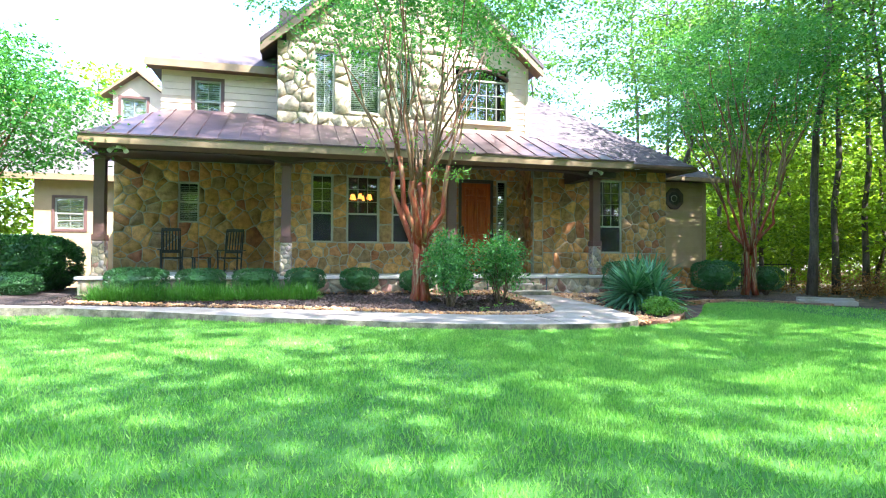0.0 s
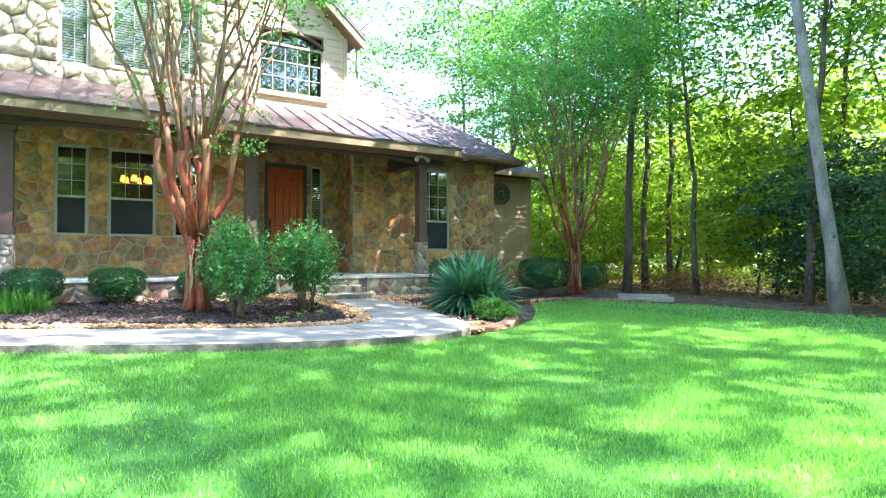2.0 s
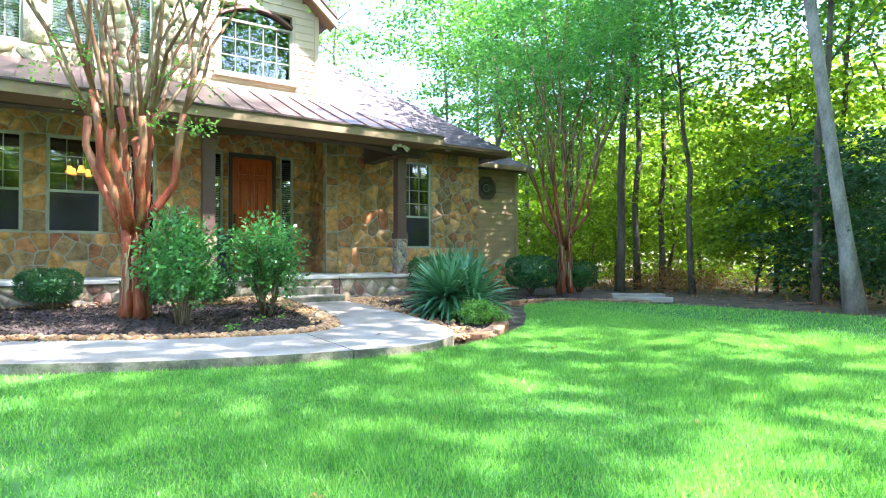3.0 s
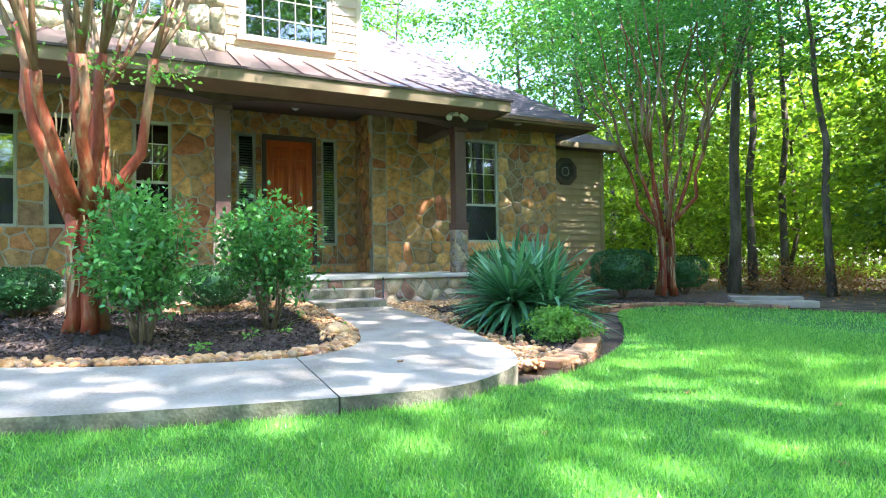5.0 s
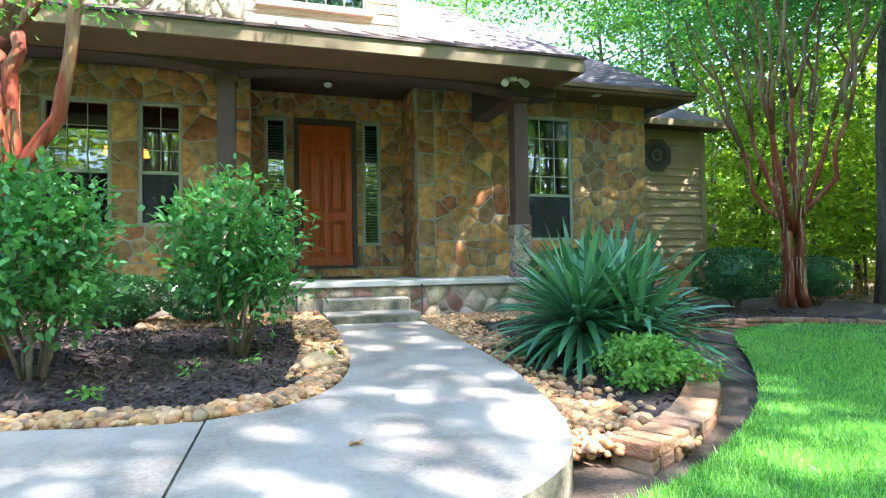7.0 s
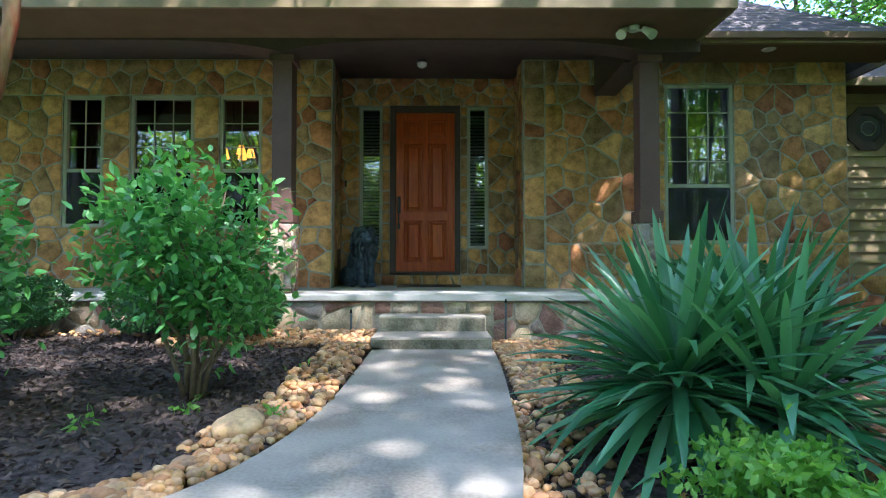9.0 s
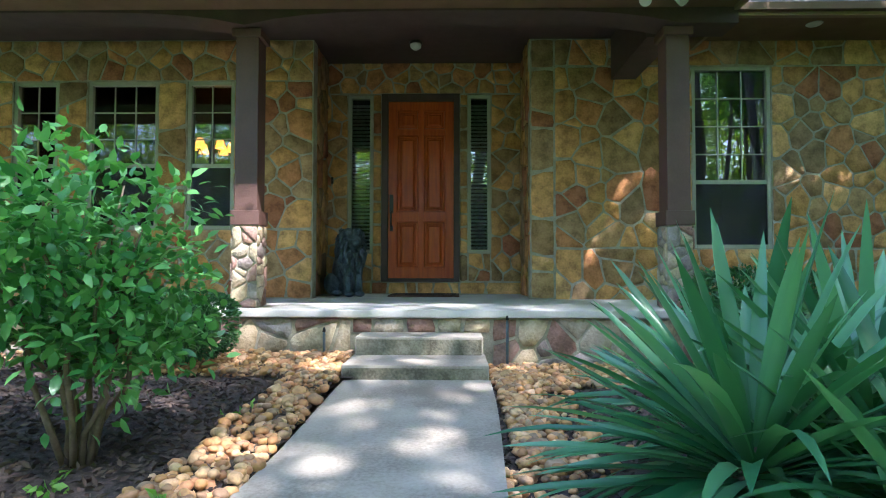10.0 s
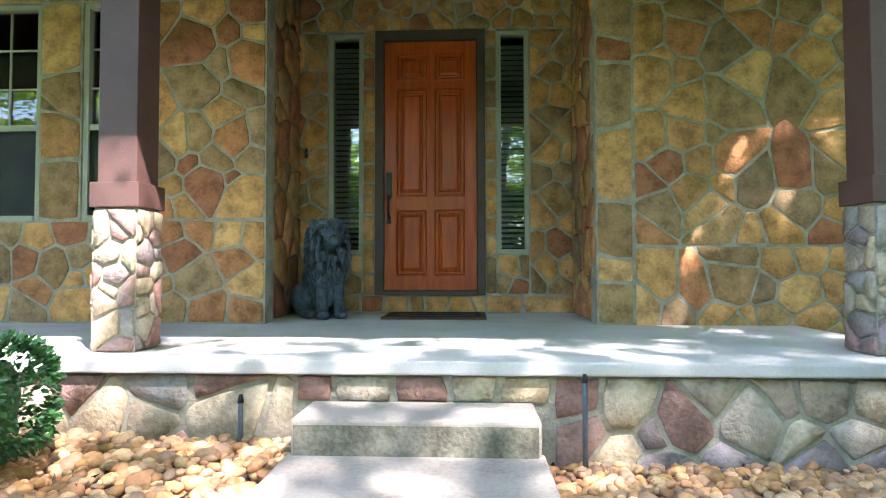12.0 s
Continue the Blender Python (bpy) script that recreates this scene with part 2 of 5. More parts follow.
def raw(name, verts, faces, material, parent=None, smooth=False):
    """A mesh object from arrays of corners and triangles or quads of one size."""
    verts, faces = np.asarray(verts, dtype=np.float32), np.asarray(faces, dtype=np.int32)
    me = bpy.data.meshes.new(name)
    me.vertices.add(len(verts))
    me.vertices.foreach_set("co", verts.ravel())
    k = faces.shape[1]
    me.loops.add(faces.size)
    me.loops.foreach_set("vertex_index", faces.ravel())
    me.polygons.add(len(faces))
    me.polygons.foreach_set("loop_start", np.arange(0, faces.size, k, dtype=np.int32))
    if smooth:
        me.polygons.foreach_set("use_smooth", np.ones(len(faces), dtype=bool))
    me.materials.append(material)
    me.update(calc_edges=True)
    ob = new(name, me)
    ob.parent = parent
    return ob


def box(bm, x0, y0, z0, x1, y1, z1, bevel=0.0):
    m = Matrix.LocRotScale(((x0 + x1) / 2, (y0 + y1) / 2, (z0 + z1) / 2), None, (x1 - x0, y1 - y0, z1 - z0))
    made = bmesh.ops.create_cube(bm, size=1, matrix=m)["verts"]
    if bevel:
        edges = list({e for v in made for e in v.link_edges})
        bmesh.ops.bevel(bm, geom=edges, offset=bevel, segments=2, affect="EDGES", profile=0.6)
    return bm


def boxed(name, dims, material, parent=None, bevel=0.0, label=""):
    return part(name, box(bmesh.new(), *dims, bevel=bevel), material, parent, label)


def hull(bm, bottom, top):
    """A closed solid between two rings of corners of the same count."""
    a, b = [bm.verts.new(p) for p in bottom], [bm.verts.new(p) for p in top]
    n = len(a)
    bm.faces.new(list(reversed(a)))
    bm.faces.new(b)
    for i in range(n):
        bm.faces.new((a[i], a[(i + 1) % n], b[(i + 1) % n], b[i]))
    return bm


def tube(bm, pts, radii, sides=8):
    """A tapered tube along a line of points."""
    rings, pts = [], [Vector(p) for p in pts]
    for i, p in enumerate(pts):
        d = (pts[min(i + 1, len(pts) - 1)] - pts[max(i - 1, 0)]).normalized()
        s = d.cross(Vector((0.3, 1, 0.1))).normalized()
        u = d.cross(s)
        rings.append([bm.verts.new(p + (s * math.cos(a) + u * math.sin(a)) * radii[i]) for a in (2 * math.pi * k / sides for k in range(sides))])
    for r, q in zip(rings, rings[1:]):
        for k in range(sides):
            bm.faces.new((r[k], r[(k + 1) % sides], q[(k + 1) % sides], q[k])).smooth = True
    bm.faces.new(list(reversed(rings[0])))
    bm.faces.new(rings[-1])
    return bm


def unit(a):
    return a / np.maximum(np.linalg.norm(a, axis=1, keepdims=True), 1e-6)


def leaves(name, base, way, length, width, material, parent, rng, fold=0.18):
    """Many small folded leaves, each two triangles."""
    n = len(base)
    way = unit(way)
    side = unit(np.cross(way, unit(rng.normal(size=(n, 3)))))
    up = np.cross(side, way)
    ln, wd = length * rng.uniform(0.7, 1.25, (n, 1)), width * rng.uniform(0.75, 1.2, (n, 1))
    mid = base + way * ln * 0.45 + up * wd * fold
    v = np.stack([base, mid + side * wd / 2, base + way * ln, mid - side * wd / 2], axis=1).reshape(-1, 3)
    i = np.arange(n)[:, None] * 4
    f = np.concatenate([i + np.array([[0, 1, 2]]), i + np.array([[0, 2, 3]])], axis=1).reshape(-1, 3)
    return raw(name, v, f, material, parent)


def broad_leaves(name, base, way, length, width, material, parent, rng):
    """Oval leaves with a bent tip, four triangles each."""
    n = len(base)
    way = unit(way)
    side = unit(np.cross(way, unit(rng.normal(size=(n, 3)) * 0.5 + np.array([0, 0, 1.0]))))
    up = np.cross(side, way)
    ln, wd = length * rng.uniform(0.65, 1.2, (n, 1)), width * rng.uniform(0.8, 1.2, (n, 1))
    a, b = base + way * ln * 0.32 + up * wd * 0.1, base + way * ln * 0.68 + up * wd * 0.08
    v = np.stack([base, a + side * wd * 0.48, a - side * wd * 0.48, b + side * wd * 0.4, b - side * wd * 0.4, base + way * ln - up * wd * 0.2], axis=1).reshape(-1, 3)
    i = np.arange(n)[:, None] * 6
    f = np.concatenate([i + np.array([t]) for t in ((0, 1, 2), (1, 3, 2), (2, 3, 4), (3, 5, 4))], axis=1).reshape(-1, 3)
    return raw(name, v, f, material, parent)


def smooth_line(pts, steps=8, closed=False):
    """A curve through points of the plan."""
    out, n = [], len(pts)
    for i in range(n if closed else n - 1):
        p = [Vector(pts[(i + k) % n] if closed else pts[min(max(i + k, 0), n - 1)]) for k in (-1, 0, 1, 2)]
        for s in range(steps):
            t = s / steps
            out.append(0.5 * (2 * p[1] + (p[2] - p[0]) * t + (2 * p[0] - 5 * p[1] + 4 * p[2] - p[3]) * t * t + (3 * p[1] - p[0] - 3 * p[2] + p[3]) * t ** 3))
    if not closed:
        out.append(Vector(pts[-1]))
    return out


def inside(x, y, poly):
    """Which of the places lie inside a polygon of the plan."""
    hit = np.zeros(x.shape, dtype=bool)
    for (ax, ay), (bx, by) in zip(poly, poly[1:] + poly[:1]):
        if ay != by:
            hit ^= ((ay > y) != (by > y)) & (x < (bx - ax) * (y - ay) / (by - ay) + ax)
    return hit


# ---- stonework ----
def cells(x0, x1, z0, z1, sx, sz, rng):
    """Irregular stones that fill a rectangle: convex cells round jittered seeds."""
    nx, nz = max(1, round((x1 - x0) / sx)), max(1, round((z1 - z0) / sz))
    dx, dz = (x1 - x0) / nx, (z1 - z0) / nz
    seeds = [(x0 + (i + 0.5 + (0.25 if j % 2 else -0.25) * (nx > 1) + rng.uniform(-0.3, 0.3)) * dx, z0 + (j + 0.5 + rng.uniform(-0.34, 0.34)) * dz) for j in range(nz) for i in range(nx)]
    if nx * nz > 6:
        seeds = [s for s in seeds if rng.random() > 0.2]
    weight = [rng.uniform(-0.3, 0.3) * dx * dz if nx * nz > 6 else 0.0 for _ in seeds]
    out = []
    for k, (a, b) in enumerate(seeds):
        poly = [(x0, z0), (x1, z0), (x1, z1), (x0, z1)]
        for m, (c, d) in enumerate(seeds):
            if m == k or abs(c - a) > 3.2 * dx or abs(d - b) > 3.2 * dz:
                continue
            nx_, nz_, off = c - a, d - b, (c * c + d * d - a * a - b * b + weight[k] - weight[m]) / 2
            cut = []
            for p, q in zip(poly, poly[1:] + poly[:1]):
                sp, sq = p[0] * nx_ + p[1] * nz_ - off, q[0] * nx_ + q[1] * nz_ - off
                if sp <= 0:
                    cut.append(p)
                if (sp < 0) != (sq < 0) and sp != sq:
                    t = sp / (sp - sq)
                    cut.append((p[0] + (q[0] - p[0]) * t, p[1] + (q[1] - p[1]) * t))
            poly = cut
            if len(poly) < 3:
                break
        if len(poly) >= 3:
            out.append(poly)
    return out


def stone_shape(poly, gap, depth, rng):
    """Rings of one proud stone: (u, v, height) from its joint to its crown."""
    cx, cy = sum(p[0] for p in poly) / len(poly), sum(p[1] for p in poly) / len(poly)
    rnd_ = []
    n = len(poly)
    for i in range(n):
        p, a, b = poly[i], poly[i - 1], poly[(i + 1) % n]
        rnd_.append((p[0] + (a[0] + b[0] - 2 * p[0]) * 0.045, p[1] + (a[1] + b[1] - 2 * p[1]) * 0.045))
        f, bow = rng.uniform(0.35, 0.65), rng.uniform(-0.045, 0.02)
        mx, my = p[0] + (b[0] - p[0]) * f, p[1] + (b[1] - p[1]) * f
        rnd_.append((mx + (mx - cx) * bow, my + (my - cy) * bow))
    rings = []
    for shrink, h in ((gap, 0.0), (gap, depth * 0.55), (gap + 0.007, depth * 0.95)):
        ring = []
        for x, y in rnd_:
            r = math.hypot(x - cx, y - cy) or 1
            k = max(0.25, 1 - shrink / r)
            ring.append((cx + (x - cx) * k, cy + (y - cy) * k, h * rng.uniform(0.85, 1.12)))
        rings.append(ring)
    return rings, (cx, cy, depth)


def stonework(rects, to_world, rng, material, parent, size=(0.3, 0.24), gap=0.0105, depth=0.012, joined=False):
    """Stones over rectangles of a wall; to_world lays (u, v, height) into the place."""
    allv, allf = [], []
    for x0, x1, z0, z1 in rects:
        if x1 - x0 < 0.05 or z1 - z0 < 0.05:
            continue
        for poly in cells(x0, x1, z0, z1, size[0], size[1], rng):
            rings, top = stone_shape(poly, gap, depth * rng.uniform(0.7, 1.3), rng)
            v = [to_world(*p) for ring in rings for p in ring] + [to_world(*top)]
            n = len(rings[0])
            f = []
            for k in range(2):
                for i in range(n):
                    a, b = k * n + i, k * n + (i + 1) % n
                    f += [(a, b, b + n), (a, b + n, a + n)]
            f += [(2 * n + i, 2 * n + (i + 1) % n, 3 * n) for i in range(n)]
            if joined:
                off = len(allv)
                allv += v
                allf += [tuple(i + off for i in t) for t in f]
            else:
                raw("stone", v, f, material, parent)
    if joined:
        tagged(raw("stones", allv, allf, material, parent), kind="stuff")


def front(y):
    return lambda u, v, h: (u, y - h, v)


def plate(name, rects, y, thick, material, label, category="wall"):
    """A wall facing the lawn, in butted blocks round its openings."""
    bm = bmesh.new()
    for x0, x1, z0, z1 in rects:
        box(bm, x0, y, z0, x1, y + thick, z1)
    bmesh.ops.remove_doubles(bm, verts=bm.verts, dist=0.0001)
    return tagged(part(name, bm, material), label, category, kind="structure")

# ---- ground ----
PORCH, FW, DW, RISER = 0.66, 16.0, 17.2, 14.23


def bed_height(x, y):
    rise = np.clip((y - 9.8) / 4.3, 0, 1) * 0.17 + 0.07
    return rise + 0.13 * np.exp(-((x - 1.65) ** 2 + (y - 11.5) ** 2) / 0.35)


def sheet(name, poly, step, height, material, label, category):
    """A ground sheet over a polygon of the plan, with uneven height."""
    xs, ys = [p[0] for p in poly], [p[1] for p in poly]
    gx, gy = np.arange(min(xs), max(xs) + step, step), np.arange(min(ys), max(ys) + step, step)
    x, y = np.meshgrid(gx, gy)
    z = height(x, y) + 0.012 * np.sin(x * 5.1 + 1.3 * np.sin(y * 3.7)) * np.cos(y * 4.3)
    n = len(gx)
    i, j = np.meshgrid(np.arange(n - 1), np.arange(len(gy) - 1))
    keep = inside(x[:-1, :-1] + step / 2, y[:-1, :-1] + step / 2, poly)
    a = (j * n + i)[keep]
    f = np.stack([a, a + 1, a + n + 1, a + n], axis=1)
    ob = raw(name, np.stack([x, y, z], axis=2).reshape(-1, 3), f, material, smooth=True)
    return tagged(ob, label, category, kind="structure")


bm = bmesh.new()
bmesh.ops.create_grid(bm, x_segments=60, y_segments=60, size=400, matrix=Matrix.Translation((0, 0, -0.09)))
tagged(part("ground", bm, SOIL), "brown forest soil with leaf litter", "ground", kind="structure")
LAWN_EDGE = [(4.56, 8.2), (5.2, 8.42), (5.8, 8.75), (6.65, 9.4), (7.6, 10.4), (8.6, 11.6), (9.4, 12.35), (10.5, 12.6), (11.4, 11.8), (11.9, 10.3), (12.2, 8.6), (12.3, 6.5), (12.6, 3.0), (13.5, -4.0), (13.0, -14.0)]
WALK_FRONT = [(-14.0, 13.2), (-6.2, 12.3), (-4.3, 11.7), (-2.9, 11.0), (-1.9, 10.42), (-0.95, 9.87), (0.0, 9.4), (0.8, 8.95), (1.7, 8.5), (2.6, 8.25), (3.5, 8.08), (4.1, 8.06), (4.56, 8.3), (4.88, 8.6), (5.12, 9.1), (5.3, 9.8), (5.42, 10.6), (5.48, 11.6), (5.52, 12.5), (5.53, 13.32)]
WALK_BACK = [(4.4, 13.32), (4.39, 12.5), (4.37, 11.5), (4.28, 10.75), (4.1, 10.2), (3.8, 9.84), (3.4, 9.68), (2.87, 9.72), (1.9, 10.0), (0.8, 10.5), (-0.5, 11.05), (-2.06, 11.6), (-4.2, 12.25), (-6.2, 12.8), (-14.0, 13.7)]
wf, wb = [(p[0], p[1]) for p in smooth_line([Vector((a, b, 0)) for a, b in WALK_FRONT], 5)], [(p[0], p[1]) for p in smooth_line([Vector((a, b, 0)) for a, b in WALK_BACK], 5)]
walk_poly = wf + wb
lawn_front = [p for p in wf if p[0] < 4.6]
lawn_poly = lawn_front + [(p[0], p[1]) for p in smooth_line([Vector((a, b, 0)) for a, b in LAWN_EDGE], 4)] + [(-30.0, -14.0), (-30.0, 13.2)]
bm = bmesh.new()
bm.faces.new([bm.verts.new((x, y, 0.0)) for x, y in lawn_poly])
bmesh.ops.triangulate(bm, faces=bm.faces)
lawn = tagged(part("lawn", bm, TURF), "green mown lawn", "lawn", kind="structure")


def walk_z(y):
    return 0.1 + 0.09 * min(max((y - 9.8) / 3.5, 0), 1)


slab = thing("garden_walk", "curved pale grey poured concrete garden walk", "path", kind="structure")
bm = bmesh.new()
nf, nb = len(wf), len(wb)
joint_f = min(range(nf), key=lambda i: abs(wf[i][0] - 3.27) + abs(wf[i][1] - 8.1))
joint_b = min(range(nb), key=lambda i: abs(wb[i][0] - 3.37) + abs(wb[i][1] - 9.7))
for ring in (wf[:joint_f + 1] + wb[joint_b:], [(wf[joint_f][0] + 0.012, wf[joint_f][1])] + wf[joint_f + 1:] + wb[:joint_b] + [(wb[joint_b][0] + 0.012, wb[joint_b][1])]):
    bm = bmesh.new()
    hull(bm, [(x, y, -0.1) for x, y in ring], [(x, y, walk_z(y)) for x, y in ring])
    bmesh.ops.triangulate(bm, faces=[f for f in bm.faces if len(f.verts) > 4])
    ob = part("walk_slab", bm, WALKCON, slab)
    ob.data.materials.append(DARK_CONCRETE)
    # upright sides take the darker concrete, the top the paler one
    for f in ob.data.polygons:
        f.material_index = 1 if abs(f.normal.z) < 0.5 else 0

left_bed = [(-14, 13.65), (-6.2, 12.75), (-4.2, 12.2), (-2.06, 11.55), (-0.5, 11.0), (0.8, 10.4), (1.9, 9.98), (2.9, 9.8), (3.4, 9.78), (3.75, 9.95), (4.03, 10.35), (4.24, 10.8), (4.34, 11.5), (4.36, 13.2), (4.45, 13.34), (4.45, 14.3), (-5.4, 14.3), (-5.4, 18), (-14, 20)]
sheet("mulch_bed_1", left_bed, 0.12, bed_height, MULCH, "dark shredded bark mulch bed", "mulch bed")
def right_height(x, y):
    return -0.04 + np.clip((y - 9.0) / 4.5, 0, 1) * 0.17 * np.clip((10.5 - x) / 2, 0.3, 1)


right_bed = [(5.15, 9.3), (5.3, 8.85), (5.85, 9.2), (6.55, 9.9), (7.25, 10.9), (8.2, 12.4), (9.3, 13.0), (10.5, 13.2), (11.3, 12.5), (12.0, 11.3), (13.5, 12.0), (15, 15), (14, 17), (13, 17.2), (10.7, 17.2), (10.7, 16), (7.7, 16), (7.7, 14.3), (5.4, 14.3), (5.4, 11)]
sheet("mulch_bed_2", right_bed, 0.12, right_height, MULCH, "dark mulch bed beside the walk", "mulch bed")

CHIP = surface("mulch_chip", (0.024, 0.016, 0.014), (0.16, 0.11, 0.085), 20, 0.95, 0.3, 90, c3=(0.068, 0.046, 0.039), rnd="island")
for poly, height, x0, x1, y0, y1, n in ((left_bed, bed_height, 0.0, 4.4, 9.4, 14.0, 16000), (right_bed, right_height, 5.3, 11.8, 9.0, 14.2, 14000), (left_bed, bed_height, -5.5, 0.0, 11.0, 14.2, 7000)):
    g = np.random.default_rng(n)
    x, y = g.uniform(x0, x1, n), g.uniform(y0, y1, n)
    keep = inside(x, y, poly)
    x, y = x[keep], y[keep]
    at = np.stack([x, y, height(x, y) + g.uniform(0.0, 0.022, len(x))], axis=1)
    tagged(leaves("mulch_chips", at, np.stack([g.normal(size=len(x)), g.normal(size=len(x)), g.normal(size=len(x)) * 0.35], axis=1), 0.055, 0.022, CHIP, None, g, 0.3), "loose shredded bark chips on the bed", "mulch", kind="stuff")

# ---- porch ----
rng = random.Random(4)
tagged(boxed("porch_floor", (-5.4, RISER - 0.06, PORCH - 0.07, 7.75, 18.5, PORCH), CONCRETE, bevel=0.012), "smooth pale grey concrete porch slab", "porch floor", kind="structure")
riser = tagged(boxed("porch_riser", (-5.34, RISER, -0.1, 7.7, RISER + 0.2, PORCH - 0.07), MORTAR), "rubble stone riser under the porch slab", "wall", kind="structure")
steps = thing("entry_steps", "two worn grey concrete entry steps", "steps", kind="structure")
for d in ((4.38, 13.32, -0.05, 5.52, 13.9, 0.30), (4.40, 13.84, 0.0, 5.50, RISER - 0.03, 0.455)):
    tread = boxed("step", d, WALKCON, steps, 0.012)
    # thin facing in the darker mottled concrete
    boxed("riser_face", (d[0] + 0.012, d[1] - 0.003, d[2], d[3] - 0.012, d[1] + 0.01, d[5] - 0.022), DARK_CONCRETE, tread, label="darker mottled concrete riser face")

# front walls: rectangles round the openings
Z0, ZT = 0.2, 3.9
WINS = {"a": (-0.30, 0.27), "b": (0.65, 1.54), "c": (1.91, 2.50)}
WZ0, WZ1 = 1.52, 3.38
left_rects = [(-1.26, 3.5, PORCH, WZ0), (-1.26, 3.5, WZ1, ZT), (-1.26, -0.30, WZ0, WZ1), (0.27, 0.65, WZ0, WZ1), (1.54, 1.91, WZ0, WZ1), (2.50, 3.5, WZ0, WZ1)]
wall_left = plate("wall_front_left", left_rects, FW, 0.2, MORTAR, "tan and brown fieldstone front wall")
right_rects = [(6.2, 10.77, Z0, 1.29), (6.2, 10.77, 3.55, ZT), (6.2, 8.2, 1.29, 3.55), (9.17, 10.77, 1.29, 3.55)]
wall_right = plate("wall_front_right", right_rects, FW, 0.2, MORTAR, "tan and brown fieldstone front wall")
door_rects = [(3.3, 6.3, PORCH, 0.84), (3.3, 6.3, 3.57, 4.05), (3.3, 3.72, 0.84, 3.57), (4.08, 4.21, 0.84, 3.57), (5.34, 5.46, 0.84, 3.57), (5.79, 6.3, 0.84, 3.57), (3.72, 4.08, 0.84, 1.26), (5.46, 5.79, 0.84, 1.26)]
wall_door = plate("wall_entry", door_rects, DW, 0.2, MORTAR, "fieldstone entry wall in the shade")
for side, nm, x in ((1, "wall_entry_left", 3.4), (-1, "wall_entry_right", 6.24)):
    w = tagged(boxed(nm, (min(x, x - 0.15 * side), FW + 0.2, PORCH, max(x, x - 0.15 * side), DW, 4.05), MORTAR), "fieldstone side wall of the entry recess", "wall", kind="structure")
    stonework([(FW + 0.05, DW - 0.04, PORCH, 4.0)], (lambda s, xx: lambda u, v, h: (xx + s * (h + 0.0), u, v))(side, x), rng, STONE, w, (0.3, 0.26), 0.01, 0.04)
back = plate("wall_porch_back", [(-5.8, -4.07, 0.3, 4.0), (-3.5, -1.26, 0.3, 4.0), (-4.07, -3.5, 0.3, 2.14), (-4.07, -3.5, 3.33, 4.0)], 18.5, 0.2, MORTAR, "fieldstone back wall of the sitting porch")
side_w = tagged(boxed("wall_porch_side", (-1.26, FW + 0.2, PORCH, -1.06, 18.5, 4.0), MORTAR), "fieldstone side wall of the sitting porch", "wall", kind="structure")
stonework([(FW + 0.03, 18.45, PORCH, 3.95)], lambda u, v, h: (-1.26 - h, u, v), rng, STONE, side_w, (0.36, 0.3), 0.012, 0.02)


def ceiling_slab(name, x0, y0, x1, y1, z, material, label):
    return tagged(boxed(name, (x0, y0, z, x1, y1, z + 0.08), material), label, "ceiling", kind="structure")


ceiling_slab("ceiling", -5.5, 14.68, 7.9, FW + 0.0, 3.9, BROWN, "dark brown painted porch ceiling")
ceiling_slab("ceiling_entry", 3.38, FW, 6.26, DW, 4.02, BROWN, "dark brown ceiling of the entry recess")
ceiling_slab("ceiling_sitting_porch", -5.9, FW, -1.26, 18.5, 3.96, BROWN, "dark brown ceiling of the sitting porch")
ceiling_slab("ceiling_soffit", -5.15, 13.52, 7.9, 14.32, 3.53, SOFFIT, "tan boarded soffit under the eave")
ceiling_slab("ceiling_soffit_right", 7.9, 15.1, 11.25, FW, 3.86, SOFFIT, "tan soffit under the right eave")

# beams between the columns, with a shallow arch below
COLS = (-5.0, -0.95, 3.23, 7.41)
beam = thing("porch_beam", "dark brown arched timber porch beam", "beam", kind="structure")
for a, b in list(zip(COLS, COLS[1:])) + [(7.41, 7.95)]:
    bm = bmesh.new()
    lo, n = [], 14
    for i in range(n + 1):
        t = i / n
        lo.append((a + (b - a) * t, 3.38 + (0.13 * (1 - (2 * t - 1) ** 4) if b - a > 1 else 0)))
    ring = lo + [(b, 3.9), (a, 3.9)]
    hull(bm, [(x, 14.32, z) for x, z in ring], [(x, 14.66, z) for x, z in ring])
    bmesh.ops.recalc_face_normals(bm, faces=bm.faces)
    bmesh.ops.triangulate(bm, faces=[f for f in bm.faces if len(f.verts) > 4])
    part("beam_span", bm, BROWN, beam)
tagged(boxed("beam_return", (7.2, 14.66, 3.38, 7.5, FW, 3.9), BROWN), "dark brown return beam to the wall", "beam", kind="structure")

for cx in COLS:
    foot = -0.05 if cx < -4 else PORCH
    col = thing("porch_column", "dark brown square timber column on a rubble stone pier", "column", "porch columns", (cx, 14.53, 0), kind="")
    for nm, d, mt in (("pier", (-0.12, -0.12, foot, 0.12, 0.12, 1.46), MORTAR), ("collar", (-0.14, -0.14, 1.46, 0.14, 0.14, 1.6), BROWN_RED), ("shaft", (-0.112, -0.112, 1.6, 0.112, 0.112, 3.32), BROWN_RED), ("capital", (-0.142, -0.142, 3.30, 0.142, 0.142, 3.38), BROWN_RED)):
        boxed(nm, d, mt, col, 0.006)
    for s in range(3):
        turn = ((lambda u, v, h: (u, -0.12 - h, v)), (lambda u, v, h: (0.12 + h, u, v)), (lambda u, v, h: (-0.12 - h, -u, v)))[s]
        stonework([(-0.125, 0.125, foot, 1.455)], turn, rng, STONE_PALE, col, (0.14, 0.1), 0.008, 0.02)

